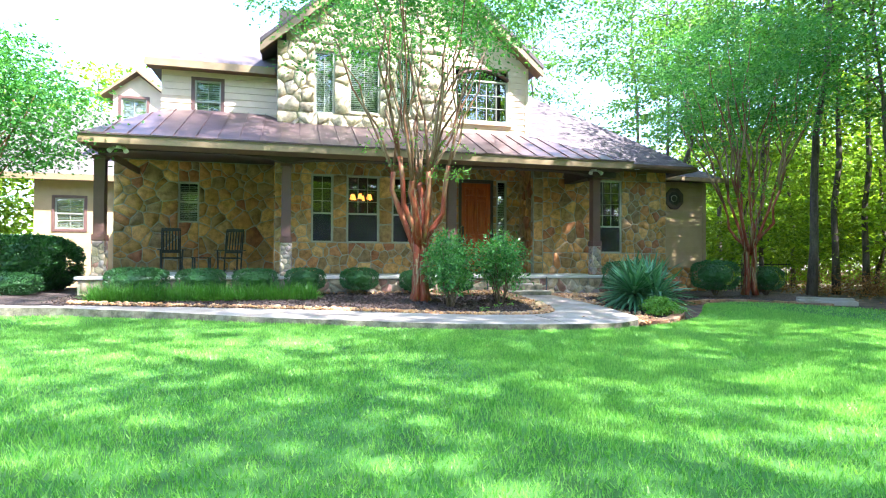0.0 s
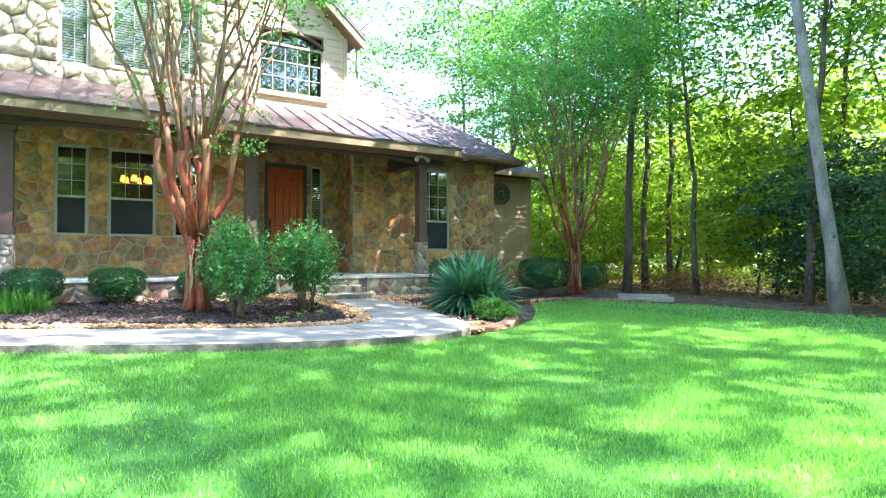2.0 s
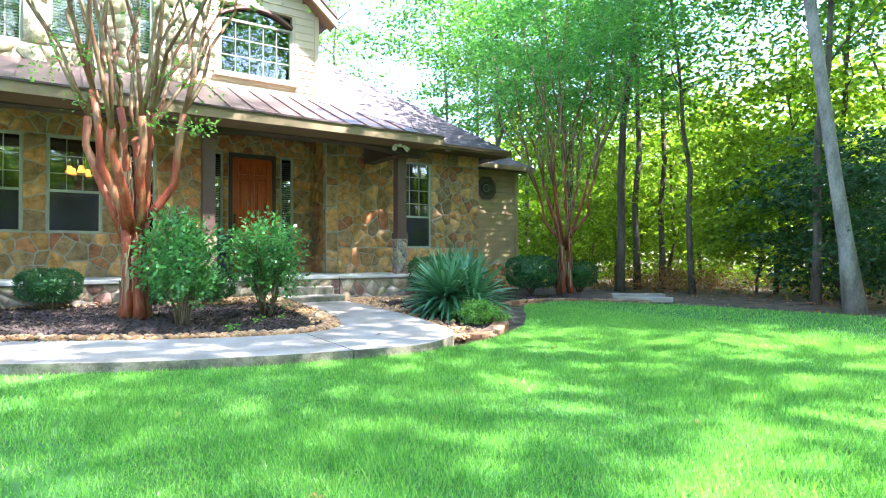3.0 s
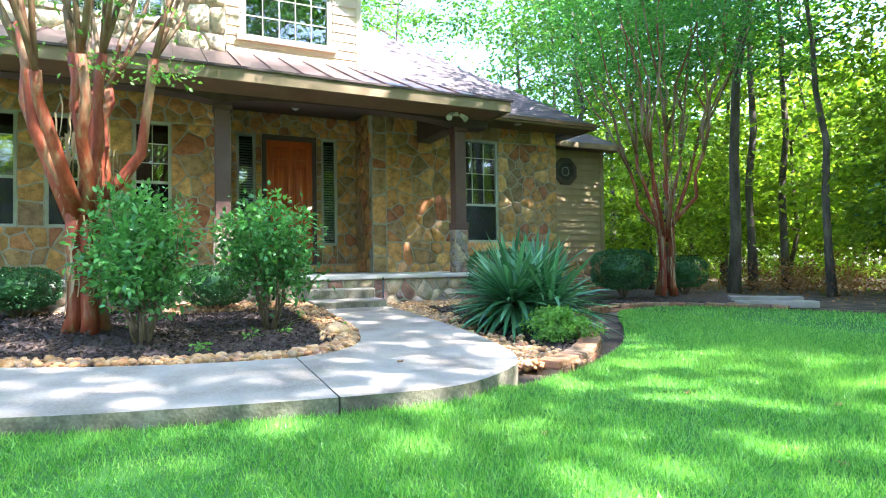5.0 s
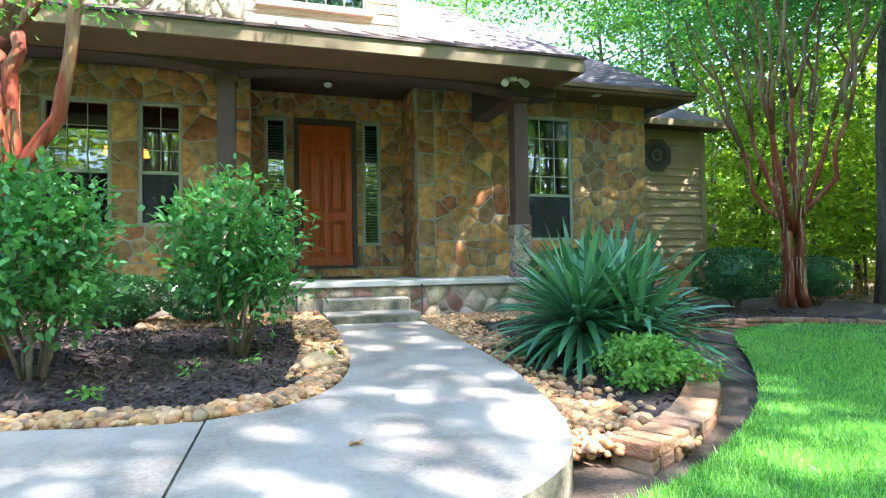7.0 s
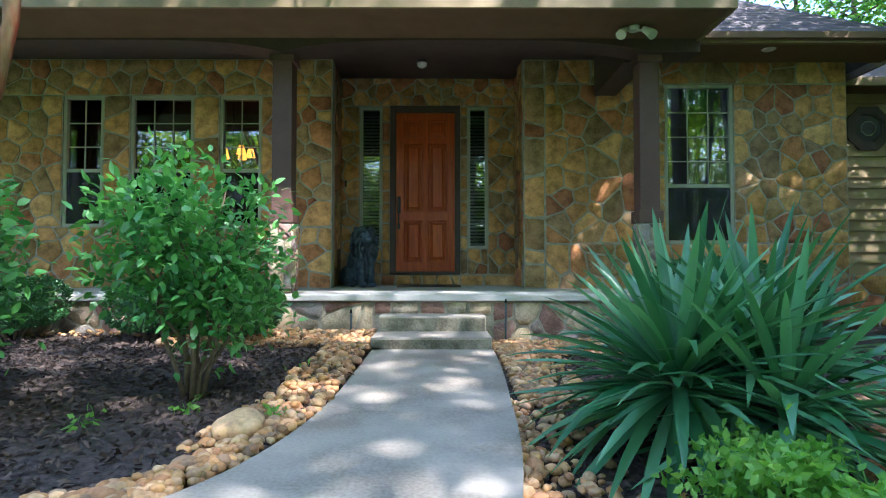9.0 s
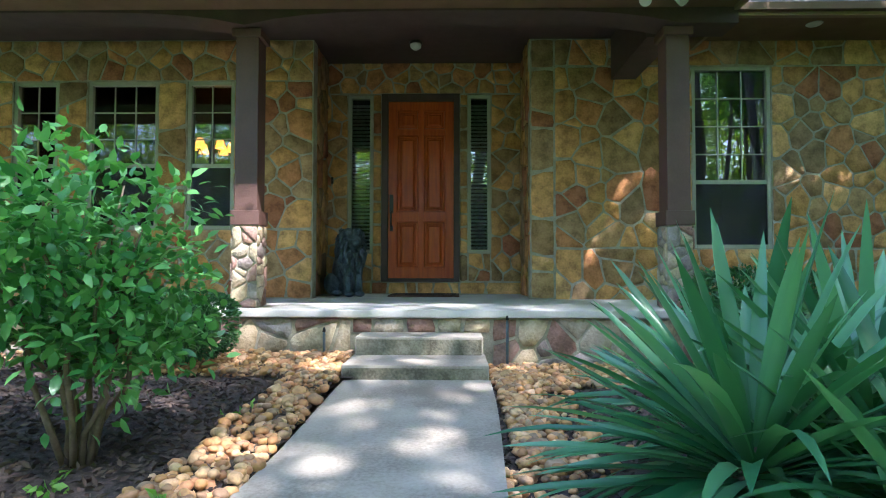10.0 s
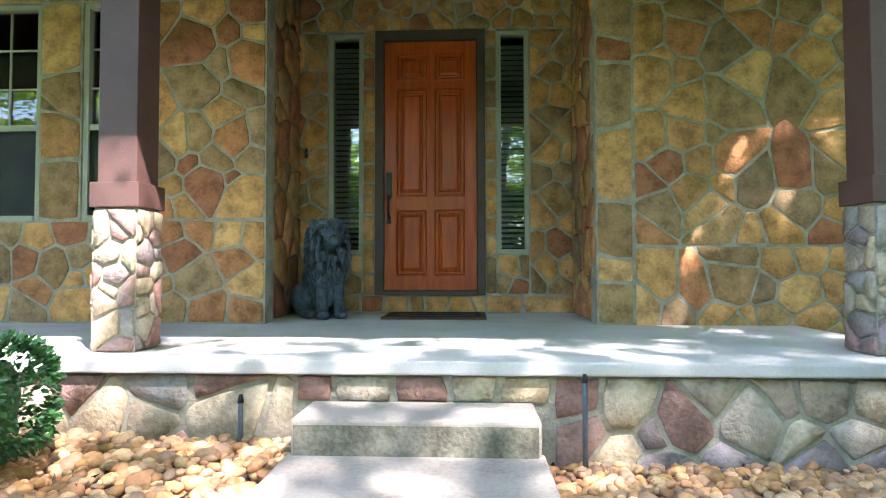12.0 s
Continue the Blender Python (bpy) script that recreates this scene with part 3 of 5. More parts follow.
# ---- windows ----
def pane_part(x0, x1, z0, z1, y, parent):
    ob = boxed("pane", (x0, y, z0, x1, y + 0.006, z1), GLASS, parent)
    ob.visible_shadow = False
    return ob


def window(name, x0, x1, z0, z1, y, mid=None, cols=2, rows=3, blinds=False, trim=None, label="white framed window with glazing bars", screen=False, low_grid=True):
    w = thing(name, label, "window", kind="structure")
    fr = 0.045
    yy = y + 0.02
    for d in ((x0, yy, z0, x0 + fr, yy + 0.12, z1), (x1 - fr, yy, z0, x1, yy + 0.12, z1), (x0 + fr, yy, z1 - fr, x1 - fr, yy + 0.12, z1), (x0 + fr, yy - 0.02, z0, x1 - fr, yy + 0.12, z0 + fr)):
        boxed("frame", d, FRAME, w, 0.004)
    mz = mid if mid else z0 + fr
    if mid:
        boxed("meeting_rail", (x0 + fr, yy + 0.02, mid - 0.025, x1 - fr, yy + 0.08, mid + 0.025), FRAME, w)
        pane_part(x0 + fr, x1 - fr, z0 + fr, mid - 0.025, yy + 0.06, w)
        if not low_grid:
            boxed("insect_screen", (x0 + fr, yy + 0.022, z0 + fr, x1 - fr, yy + 0.024, mid - 0.025), SCREEN, w, label="dark insect screen")
    pane_part(x0 + fr, x1 - fr, mz + (0.025 if mid else 0), z1 - fr, yy + 0.05, w)
    spans = [(mz, z1 - fr, rows)] + ([(z0 + fr, mid, 2)] if mid and low_grid else [])
    for a, b, r in spans:
        for i in range(1, cols):
            x = x0 + fr + (x1 - x0 - 2 * fr) * i / cols
            boxed("glazing_bar", (x - 0.007, yy + 0.035, a, x + 0.007, yy + 0.048, b), FRAME, w)
        for j in range(1, r):
            z = a + (b - a) * j / r
            boxed("glazing_bar", (x0 + fr, yy + 0.033, z - 0.007, x1 - fr, yy + 0.047, z + 0.007), FRAME, w)
    if blinds:
        n = int((z1 - z0 - 0.1) / 0.055)
        bm = bmesh.new()
        hull(bm, [(x0 + fr, yy + 0.09, -0.002), (x1 - fr, yy + 0.09, -0.002), (x1 - fr, yy + 0.13, -0.026), (x0 + fr, yy + 0.13, -0.026)], [(x0 + fr, yy + 0.09, 0.002), (x1 - fr, yy + 0.09, 0.002), (x1 - fr, yy + 0.13, -0.022), (x0 + fr, yy + 0.13, -0.022)])
        bmesh.ops.recalc_face_normals(bm, faces=bm.faces)
        first = part("blind_slat", bm, BLIND, w)
        first.location.z = z0 + 0.09
        for k in range(1, n):
            o = first.copy()
            scene.collection.objects.link(o)
            o.location.z = z0 + 0.09 + k * 0.055
    if trim:
        for d in ((x0 - 0.09, y - 0.025, z0 - 0.09, x0, y + 0.05, z1 + 0.09), (x1, y - 0.025, z0 - 0.09, x1 + 0.09, y + 0.05, z1 + 0.09), (x0, y - 0.025, z1, x1, y + 0.05, z1 + 0.09), (x0, y - 0.025, z0 - 0.09, x1, y + 0.05, z0)):
            boxed("casing", d, trim, w, 0.003)
    return w


window("window_1", *WINS["a"], WZ0, WZ1, FW, 2.32, 2, 3, low_grid=False)
window("window_2", *WINS["b"], WZ0, WZ1, FW, 2.32, 3, 3, low_grid=False)
window("window_3", *WINS["c"], WZ0, WZ1, FW, 2.32, 2, 3, low_grid=False)
window("window_4", 8.2, 9.17, 1.29, 3.55, FW, 2.11, 3, 4, low_grid=False)
window("window_5", 3.72, 4.08, 1.26, 3.56, DW, None, 1, 1, blinds=True, label="narrow sidelight with open slatted blinds")
window("window_6", 5.46, 5.79, 1.26, 3.56, DW, None, 1, 1, blinds=True, label="narrow sidelight with open slatted blinds")
window("window_7", -4.07, -3.5, 2.14, 3.33, 18.5, 2.75, 2, 2, blinds=True)
# boxes behind the glass, the rooms' dimness put into their near-black colour
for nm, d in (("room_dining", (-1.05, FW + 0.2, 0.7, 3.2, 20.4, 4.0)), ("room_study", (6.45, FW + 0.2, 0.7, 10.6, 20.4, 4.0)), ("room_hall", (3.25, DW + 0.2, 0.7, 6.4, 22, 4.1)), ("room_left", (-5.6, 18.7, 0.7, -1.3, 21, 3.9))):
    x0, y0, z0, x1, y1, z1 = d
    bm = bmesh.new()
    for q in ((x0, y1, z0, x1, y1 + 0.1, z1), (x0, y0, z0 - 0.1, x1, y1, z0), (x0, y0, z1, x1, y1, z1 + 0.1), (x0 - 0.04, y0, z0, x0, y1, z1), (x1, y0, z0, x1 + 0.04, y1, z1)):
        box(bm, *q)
    tagged(part(nm, bm, ROOM), "near-black box painting the room's dimness behind the windows", "room", kind="structure")

# ---- front door ----
door = thing("door_1", "six panelled reddish brown wooden front door, closed", "door", kind="structure")
for d in ((4.21, DW - 0.03, 0.84, 4.30, DW + 0.12, 3.57), (5.26, DW - 0.03, 0.84, 5.34, DW + 0.12, 3.57), (4.30, DW - 0.03, 3.465, 5.26, DW + 0.12, 3.57), (4.30, DW - 0.05, 0.84, 5.26, DW + 0.1, 0.885)):
    boxed("door_frame", d, BROWN, door, 0.006, "dark brown door frame")
boxed("leaf", (4.305, DW + 0.035, 0.89, 5.255, DW + 0.08, 3.46), DOORWOOD, door)
rows_ = ((1.035, 1.72), (1.845, 2.97), (3.05, 3.34))
xs_ = ((4.425, 4.745), (4.815, 5.135))
zs_ = [0.89, 1.035, 1.72, 1.845, 2.97, 3.05, 3.34, 3.46]
for a, b in ((4.305, 4.425), (4.745, 4.815), (5.135, 5.255)):
    boxed("stile", (a, DW + 0.01, 0.89, b, DW + 0.035, 3.46), DOORWOOD, door, 0.003)
for a, b in zip(zs_[0::2], zs_[1::2]):
    for x0, x1 in xs_:
        boxed("rail", (x0, DW + 0.0105, a, x1, DW + 0.035, b), DOORWOOD, door, 0.003)
for z0, z1 in rows_:
    for x0, x1 in xs_:
        bm = bmesh.new()
        rim = [(x0, z0), (x1, z0), (x1, z1), (x0, z1)]
        def ring(k, y):
            return [bm.verts.new((x + (k if x == x0 else -k), y, z + (k if z == z0 else -k))) for x, z in rim]
        rs = [ring(0.0, DW + 0.012), ring(0.012, DW + 0.006), ring(0.024, DW + 0.03), ring(0.04, DW + 0.03), ring(0.052, DW + 0.02), ring(0.062, DW + 0.032), ring(0.085, DW + 0.014)]
        for p, q in zip(rs, rs[1:]):
            for i in range(4):
                bm.faces.new((p[i], p[(i + 1) % 4], q[(i + 1) % 4], q[i]))
        bm.faces.new(rs[-1])
        part("panel", bm, DOORWOOD, door)
bm = box(bmesh.new(), 4.325, DW - 0.012, 1.83, 4.38, DW + 0.012, 2.1, 0.006)
tube(bm, [(4.352, DW - 0.01, 1.86), (4.352, DW - 0.06, 1.83), (4.352, DW - 0.06, 1.66), (4.352, DW - 0.01, 1.62)], [0.011, 0.013, 0.013, 0.011], 8)
box(bm, 4.33, DW - 0.012, 1.57, 4.375, DW + 0.012, 1.65, 0.005)
part("handle", bm, BLACK, door, "black iron door handle with latch plate")

# ---- upper storey ----
def rake(x):
    """Underside height of the big front gable at x."""
    return 6.66 + 0.88 * min(x + 1.55, 6.15 - x)


GY = 15.9
tower_wins = ((-0.25, 0.27, 4.98, 6.66), (0.67, 1.5, 5.05, 6.85), (1.95, 2.4, 5.1, 6.7))
tr = [(-1.22, 3.4, 4.3, 4.98), (-1.22, -0.25, 4.98, 6.85), (0.27, 0.67, 4.98, 6.85), (1.5, 1.95, 4.98, 6.85), (2.4, 3.4, 4.98, 6.85), (-0.25, 0.27, 6.66, 6.85), (0.67, 1.5, 4.98, 5.05), (1.95, 2.4, 4.98, 5.1), (1.95, 2.4, 6.7, 6.85), (-1.0, 3.4, 6.85, 7.4), (-0.4, 3.4, 7.4, 7.9), (0.2, 3.4, 7.9, 8.4), (0.8, 3.4, 8.4, 8.9)]
tower = plate("wall_upper_stone", tr, GY - 0.15, 0.2, MORTAR, "sunlit pale fieldstone upper wall")
for i, (a, b, c, d) in enumerate(tower_wins):
    window("window_%d" % (8 + i), a, b, c, d, GY - 0.15, None, 2, 1, blinds=True, label="upper window with white slatted blinds")
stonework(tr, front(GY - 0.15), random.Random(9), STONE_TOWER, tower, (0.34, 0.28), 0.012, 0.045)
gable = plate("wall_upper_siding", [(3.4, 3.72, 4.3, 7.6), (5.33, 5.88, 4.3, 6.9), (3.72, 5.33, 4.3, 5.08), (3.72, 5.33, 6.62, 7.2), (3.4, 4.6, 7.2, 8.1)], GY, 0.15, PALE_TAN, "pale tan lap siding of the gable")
z = 4.72
while z < 8.9:
    x1 = min(5.88, 6.15 - max(0, (z + 0.18 - 6.66)) / 0.88)
    for a, b in (((3.42, 3.66), (5.39, x1)) if 5.0 < z < 6.5 else ((3.42, x1),)):
        if b - a > 0.05:
            bm = bmesh.new()
            hull(bm, [(a, GY - 0.03, z), (b, GY - 0.03, z), (b, GY, z), (a, GY, z)], [(a, GY - 0.01, z + 0.175), (b, GY - 0.01, z + 0.175), (b, GY, z + 0.175), (a, GY, z + 0.175)])
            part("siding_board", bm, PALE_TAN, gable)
    z += 0.175
tagged(boxed("corner_board", (5.86, GY - 0.045, 4.6, 5.96, GY + 0.05, 6.75), PALE_TAN), "pale painted corner board", "trim", kind="structure")
arch = window("window_11", 3.72, 5.33, 5.08, 6.30, GY, None, 5, 3, label="wide arched window with many small panes")
bm = bmesh.new()
n = 16
low = [(3.72 + 1.61 * i / n, 6.30) for i in range(n + 1)]
hi = [(x, 6.32 + 0.28 * (1 - ((x - 4.525) / 0.805) ** 2)) for x, _ in low]
for (a, b), (c, d) in zip(zip(low, low[1:]), zip(hi, hi[1:])):
    q = [(a[0], a[1]), (b[0], b[1]), (d[0], d[1]), (c[0], c[1])]
    hull(bm, [(x, GY + 0.07, zz) for x, zz in q], [(x, GY + 0.076, zz) for x, zz in q])
bmesh.ops.recalc_face_normals(bm, faces=bm.faces)
part("arched_pane", bm, GLASS, arch).visible_shadow = False
bm = bmesh.new()
for (a, b) in zip(hi, hi[1:]):
    q = [a, b, (b[0], b[1] + 0.06), (a[0], a[1] + 0.06)]
    hull(bm, [(x, GY - 0.05, zz) for x, zz in q], [(x, GY + 0.1, zz) for x, zz in q])
bmesh.ops.recalc_face_normals(bm, faces=bm.faces)
part("arched_head", bm, BROWN_RED, arch)
boxed("sill", (3.6, GY - 0.1, 4.98, 5.45, GY, 5.06), PALE_TAN, arch, 0.006)
# one dark sheet stands in for the dim upper rooms
tagged(boxed("room_upper", (-1.2, GY + 0.6, 4.6, 5.86, GY + 0.7, 8.0), ROOM), "near-black sheet painting the dimness behind the upper windows", "room", kind="structure")
roof = thing("roof_gable", "brown shingle roof of the front gable with tan barge boards", "roof", kind="structure")
for s in (-1, 1):
    a, b = (2.3, 10.05), (2.3 + s * 3.95, 6.6)
    for nm, y0, y1, lo, hi_, mt in (("barge_board", 15.42, 15.5, -0.2, 0.02, FASCIA), ("roof_slope", 15.4, 22.0, 0.02, 0.14, SHINGLE_J), ("soffit", 15.5, 15.9, -0.12, 0.02, SOFFIT)):
        bm = bmesh.new()
        hull(bm, [(a[0], y0, a[1] + lo), (b[0], y0, b[1] + lo), (b[0], y0, b[1] + hi_), (a[0], y0, a[1] + hi_)], [(a[0], y1, a[1] + lo), (b[0], y1, b[1] + lo), (b[0], y1, b[1] + hi_), (a[0], y1, a[1] + hi_)])
        bmesh.ops.recalc_face_normals(bm, faces=bm.faces)
        part(nm, bm, mt, roof)
tagged(boxed("wall_gable_right", (5.8, GY + 0.15, 4.3, 5.9, 20.0, 6.7), PALE_TAN), "pale lap siding gable side wall", "wall", kind="structure")
# left upper wing
WY = 16.6
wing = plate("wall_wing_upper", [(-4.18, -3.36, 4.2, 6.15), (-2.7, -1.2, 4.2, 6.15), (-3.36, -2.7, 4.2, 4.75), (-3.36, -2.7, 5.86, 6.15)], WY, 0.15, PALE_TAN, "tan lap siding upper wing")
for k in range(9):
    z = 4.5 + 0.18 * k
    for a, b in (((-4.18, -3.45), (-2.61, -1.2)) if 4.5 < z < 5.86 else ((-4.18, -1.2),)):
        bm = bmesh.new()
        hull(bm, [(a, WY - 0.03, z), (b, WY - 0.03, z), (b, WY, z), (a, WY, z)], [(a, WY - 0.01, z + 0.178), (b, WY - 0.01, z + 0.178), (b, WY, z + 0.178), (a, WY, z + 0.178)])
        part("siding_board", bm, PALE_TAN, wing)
tagged(boxed("wall_wing_side", (-4.18, WY + 0.15, 4.2, -4.05, 21, 6.15), PALE_TAN), "tan siding side wall of the wing", "wall", kind="structure")
window("window_12", -3.36, -2.7, 4.75, 5.86, WY, 5.3, 2, 2, blinds=True, trim=BROWN_RED, label="white upper window in a brown casing")
# dark sheet in place of the dim room behind this window
tagged(boxed("room_wing", (-4.0, WY + 0.6, 4.5, -1.3, WY + 0.7, 6.1), ROOM), "near-black sheet painting the dimness behind the wing window", "room", kind="structure")


def slope(name, corners, thick, material, parent=None):
    bm = bmesh.new()
    hull(bm, corners, [(x, y, z + thick) for x, y, z in corners])
    bmesh.ops.recalc_face_normals(bm, faces=bm.faces)
    return part(name, bm, material, parent)


r2 = thing("roof_wing", "sunlit shingle roof over the wing", "roof", kind="structure")
slope("roof_slope", [(-4.5, 16.2, 6.15), (-1.2, 16.2, 6.15), (1.5, 20.0, 8.6), (-3.0, 20.0, 8.6)], 0.08, SHINGLE_J, r2)
slope("roof_slope", [(-4.5, 16.2, 6.15), (-3.0, 20.0, 8.6), (-3.0, 21.0, 8.6), (-4.5, 23, 6.15)], 0.08, SHINGLE_J, r2)
boxed("fascia", (-4.52, 16.16, 6.05, -1.3, 16.2, 6.24), FASCIA, r2)
boxed("soffit", (-4.5, 16.2, 6.08, -1.25, 16.6, 6.12), SOFFIT, r2)

# ---- metal porch roof ----
mroof = thing("porch_roof", "standing seam brown metal porch roof", "roof", kind="structure")
EX0, EX1, EY, EZ = -5.15, 7.95, 13.5, 3.68
n = 29
for i in range(n):
    a, b = EX0 + (EX1 - EX0) * i / n, EX0 + (EX1 - EX0) * (i + 1) / n
    def depth_at(x):
        top = 2.42 if x > -1.25 else 3.1
        return min(top, max(0.0, (EX1 - x) * 1.18), max(0.0, (x - EX0) * 2.8))
    q = [(a + 0.004, EY, EZ), (b - 0.004, EY, EZ), (b - 0.004, EY + max(0.02, depth_at(b)), 0), (a + 0.004, EY + max(0.02, depth_at(a)), 0)]
    q = [(x, y, EZ + (y - EY) * 0.44) for x, y, _ in q]
    slope("roof_panel", q, 0.012, METAL, mroof)
    if i and depth_at(a) > 0.1:
        d = depth_at(a)
        slope("seam", [(a - 0.009, EY, EZ + 0.012), (a + 0.009, EY, EZ + 0.012), (a + 0.009, EY + d, EZ + 0.012 + d * 0.44), (a - 0.009, EY + d, EZ + 0.012 + d * 0.44)], 0.03, METAL, mroof)
boxed("fascia", (EX0, EY - 0.02, 3.5, EX1, EY + 0.02, EZ), FASCIA, mroof, 0.004, "tan painted fascia board")
boxed("drip_edge", (EX0 - 0.02, EY - 0.05, EZ - 0.005, EX1 + 0.02, EY - 0.02, EZ + 0.03), BROWN, mroof)
boxed("fascia", (EX1 - 0.04, EY + 0.02, 3.5, EX1, 15.35, EZ), FASCIA, mroof)
boxed("fascia", (EX0, EY + 0.02, 3.5, EX0 + 0.04, 18.5, EZ), FASCIA, mroof)

# ---- shingle roofs: courses of real tabs, nearest the walk ----
sroof = thing("roof_right", "weathered purple grey shingle hip roof", "roof", kind="structure")
slope("roof_slope", [(5.9, 15.25, 3.92), (11.25, 15.25, 3.92), (7.45, 19.45, 7.0), (5.9, 19.45, 7.0)], 0.03, SHINGLE_J, sroof)
slope("roof_slope", [(11.25, 15.25, 3.92), (11.25, 24, 3.92), (7.45, 24, 7.0), (7.45, 19.45, 7.0)], 0.03, SHINGLE_J, sroof)
slope("roof_slope", [(7.95, 13.5, 3.69), (7.95, 15.5, 3.69), (7.2, 16.2, 4.75), (5.9, 15.95, 4.75)], 0.02, SHINGLE_J, sroof)
boxed("gutter", (7.95, 15.17, 3.82, 11.3, 15.25, 3.95), FASCIA, sroof, 0.01, "tan painted gutter")
boxed("fascia", (11.25, 15.2, 3.82, 11.3, 24, 3.95), FASCIA, sroof)
rs = random.Random(7)
verts, faces = [], []
for k in range(36):
    t0 = k / 36
    y0, z0 = 15.25 + 4.2 * t0, 3.955 + 3.08 * t0
    x = 5.9 + (k % 2) * 0.13
    xe = 11.25 - 3.8 * t0
    while x < xe - 0.05:
        w_ = min(rs.uniform(0.2, 0.34), xe - x)
        h = rs.uniform(0.004, 0.011)
        o = len(verts)
        yb, zb = y0 + 0.125, z0 + 0.092
        verts += [(x, y0, z0 + h), (x + w_ - 0.006, y0, z0 + h), (x + w_ - 0.006, yb, zb + 0.002), (x, yb, zb + 0.002), (x, y0, z0 - 0.004), (x + w_ - 0.006, y0, z0 - 0.004)]
        faces += [(o, o + 1, o + 2, o + 3), (o + 4, o + 5, o + 1, o)]
        x += w_
tagged(raw("shingles", verts, faces, SHINGLE_J, sroof), kind="stuff")

# ---- siding wing at the right ----
sw = plate("wall_side_wing", [(10.9, 13.2, 0.85, 3.8)], DW, 0.15, TAN, "tan lap siding side wing")
for k in range(17):
    z = 0.86 + 0.172 * k
    bm = bmesh.new()
    hull(bm, [(10.9, DW - 0.045, z), (13.12, DW - 0.045, z), (13.12, DW, z), (10.9, DW, z)], [(10.9, DW - 0.006, z + 0.162), (13.12, DW - 0.006, z + 0.162), (13.12, DW, z + 0.17), (10.9, DW, z + 0.17)])
    part("siding_board", bm, TAN, sw)
boxed("corner_board", (13.1, DW - 0.045, 0.85, 13.22, DW + 0.1, 3.8), TAN, sw)
base_w = tagged(boxed("wall_side_base", (10.77, DW - 0.06, -0.05, 13.22, DW + 0.1, 0.85), MORTAR), "low fieldstone base of the side wing", "wall", kind="structure")
tagged(boxed("wall_return", (10.6, FW + 0.2, -0.05, 10.77, DW + 0.1, 3.9), MORTAR), "fieldstone return wall", "wall", kind="structure")
tagged(boxed("wall_side_far", (13.05, DW + 0.15, -0.05, 13.2, 26, 3.8), TAN), "tan siding side wall", "wall", kind="structure")
r3 = thing("roof_side_wing", "shingle roof of the side wing", "roof", kind="structure")
slope("roof_slope", [(10.8, 16.75, 3.85), (13.55, 16.75, 3.85), (11.0, 19.6, 5.6), (10.8, 19.6, 5.6)], 0.06, SHINGLE_J, r3)
slope("roof_slope", [(13.55, 16.75, 3.85), (13.55, 26, 3.85), (11, 26, 5.6), (11.0, 19.6, 5.6)], 0.06, SHINGLE_J, r3)
boxed("gutter", (10.8, 16.7, 3.76, 13.58, 16.76, 3.9), FASCIA, r3, 0.01)
boxed("soffit", (10.8, 16.76, 3.78, 13.55, DW, 3.82), SOFFIT, r3)
oct_w = thing("window_13", "small octagonal window in a dark frame", "window", kind="structure")
oc = (11.93, 3.2)
def octagon(r):
    return [(oc[0] + r * math.cos(math.pi / 8 + math.pi / 4 * k), oc[1] + r * math.sin(math.pi / 8 + math.pi / 4 * k)) for k in range(8)]
for nm, ro, ri, y0, mt in (("casing", 0.38, 0.27, DW - 0.07, BROWN), ("frame", 0.275, 0.235, DW - 0.06, BROWN), ("lead", 0.125, 0.112, DW - 0.055, FRAME)):
    bm = bmesh.new()
    a, b = octagon(ro), octagon(ri)
    for k in range(8):
        q = [a[k], a[(k + 1) % 8], b[(k + 1) % 8], b[k]]
        hull(bm, [(x, y0, z) for x, z in q], [(x, y0 + 0.05, z) for x, z in q])
    bmesh.ops.recalc_face_normals(bm, faces=bm.faces)
    part(nm, bm, mt, oct_w)
bm = bmesh.new()
hull(bm, [(x, DW - 0.045, z) for x, z in octagon(0.26)], [(x, DW - 0.035, z) for x, z in octagon(0.26)])
part("pane", bm, BLACK, oct_w, "dark glass pane")

# ---- far wing at the left ----
far = plate("wall_far_wing", [(-9.12, -8.5, 0, 3.7), (-7.62, -5.8, 0, 3.7), (-8.5, -7.62, 0, 2.02), (-8.5, -7.62, 3.07, 3.7)], 22, 0.15, TAN, "ochre painted far garage wing")
window("window_14", -8.5, -7.62, 2.02, 3.07, 22, 2.55, 2, 2, blinds=True, trim=BROWN_RED)
tagged(boxed("wall_link", (-5.8, 18.7, 0, -5.65, 22, 4.0), TAN), "tan wall between the wings", "wall", kind="structure")
tagged(boxed("wall_far_side", (-9.12, 22.15, 0, -9.0, 29, 3.7), TAN), "ochre side wall of the far wing", "wall", kind="structure")
r4 = thing("roof_far_wing", "sunlit shingle roof of the far wing", "roof", kind="structure")
slope("roof_slope", [(-14, 21.5, 3.75), (-5.6, 21.5, 3.75), (-5.6, 26.5, 7.0), (-14, 26.5, 7.0)], 0.08, SHINGLE_J, r4)
boxed("fascia", (-14, 21.44, 3.62, -5.6, 21.5, 3.82), FASCIA, r4)
dorm = plate("wall_dormer", [(-6.79, -6.54, 5.2, 6.7), (-5.73, -5.2, 5.2, 6.7), (-6.54, -5.73, 6.58, 6.7), (-6.54, -5.73, 5.2, 5.72)], 22, 0.1, PALE_TAN, "pale siding dormer")
window("window_15", -6.54, -5.73, 5.72, 6.58, 22, None, 2, 1, blinds=True, trim=BROWN_RED)
bm = bmesh.new()
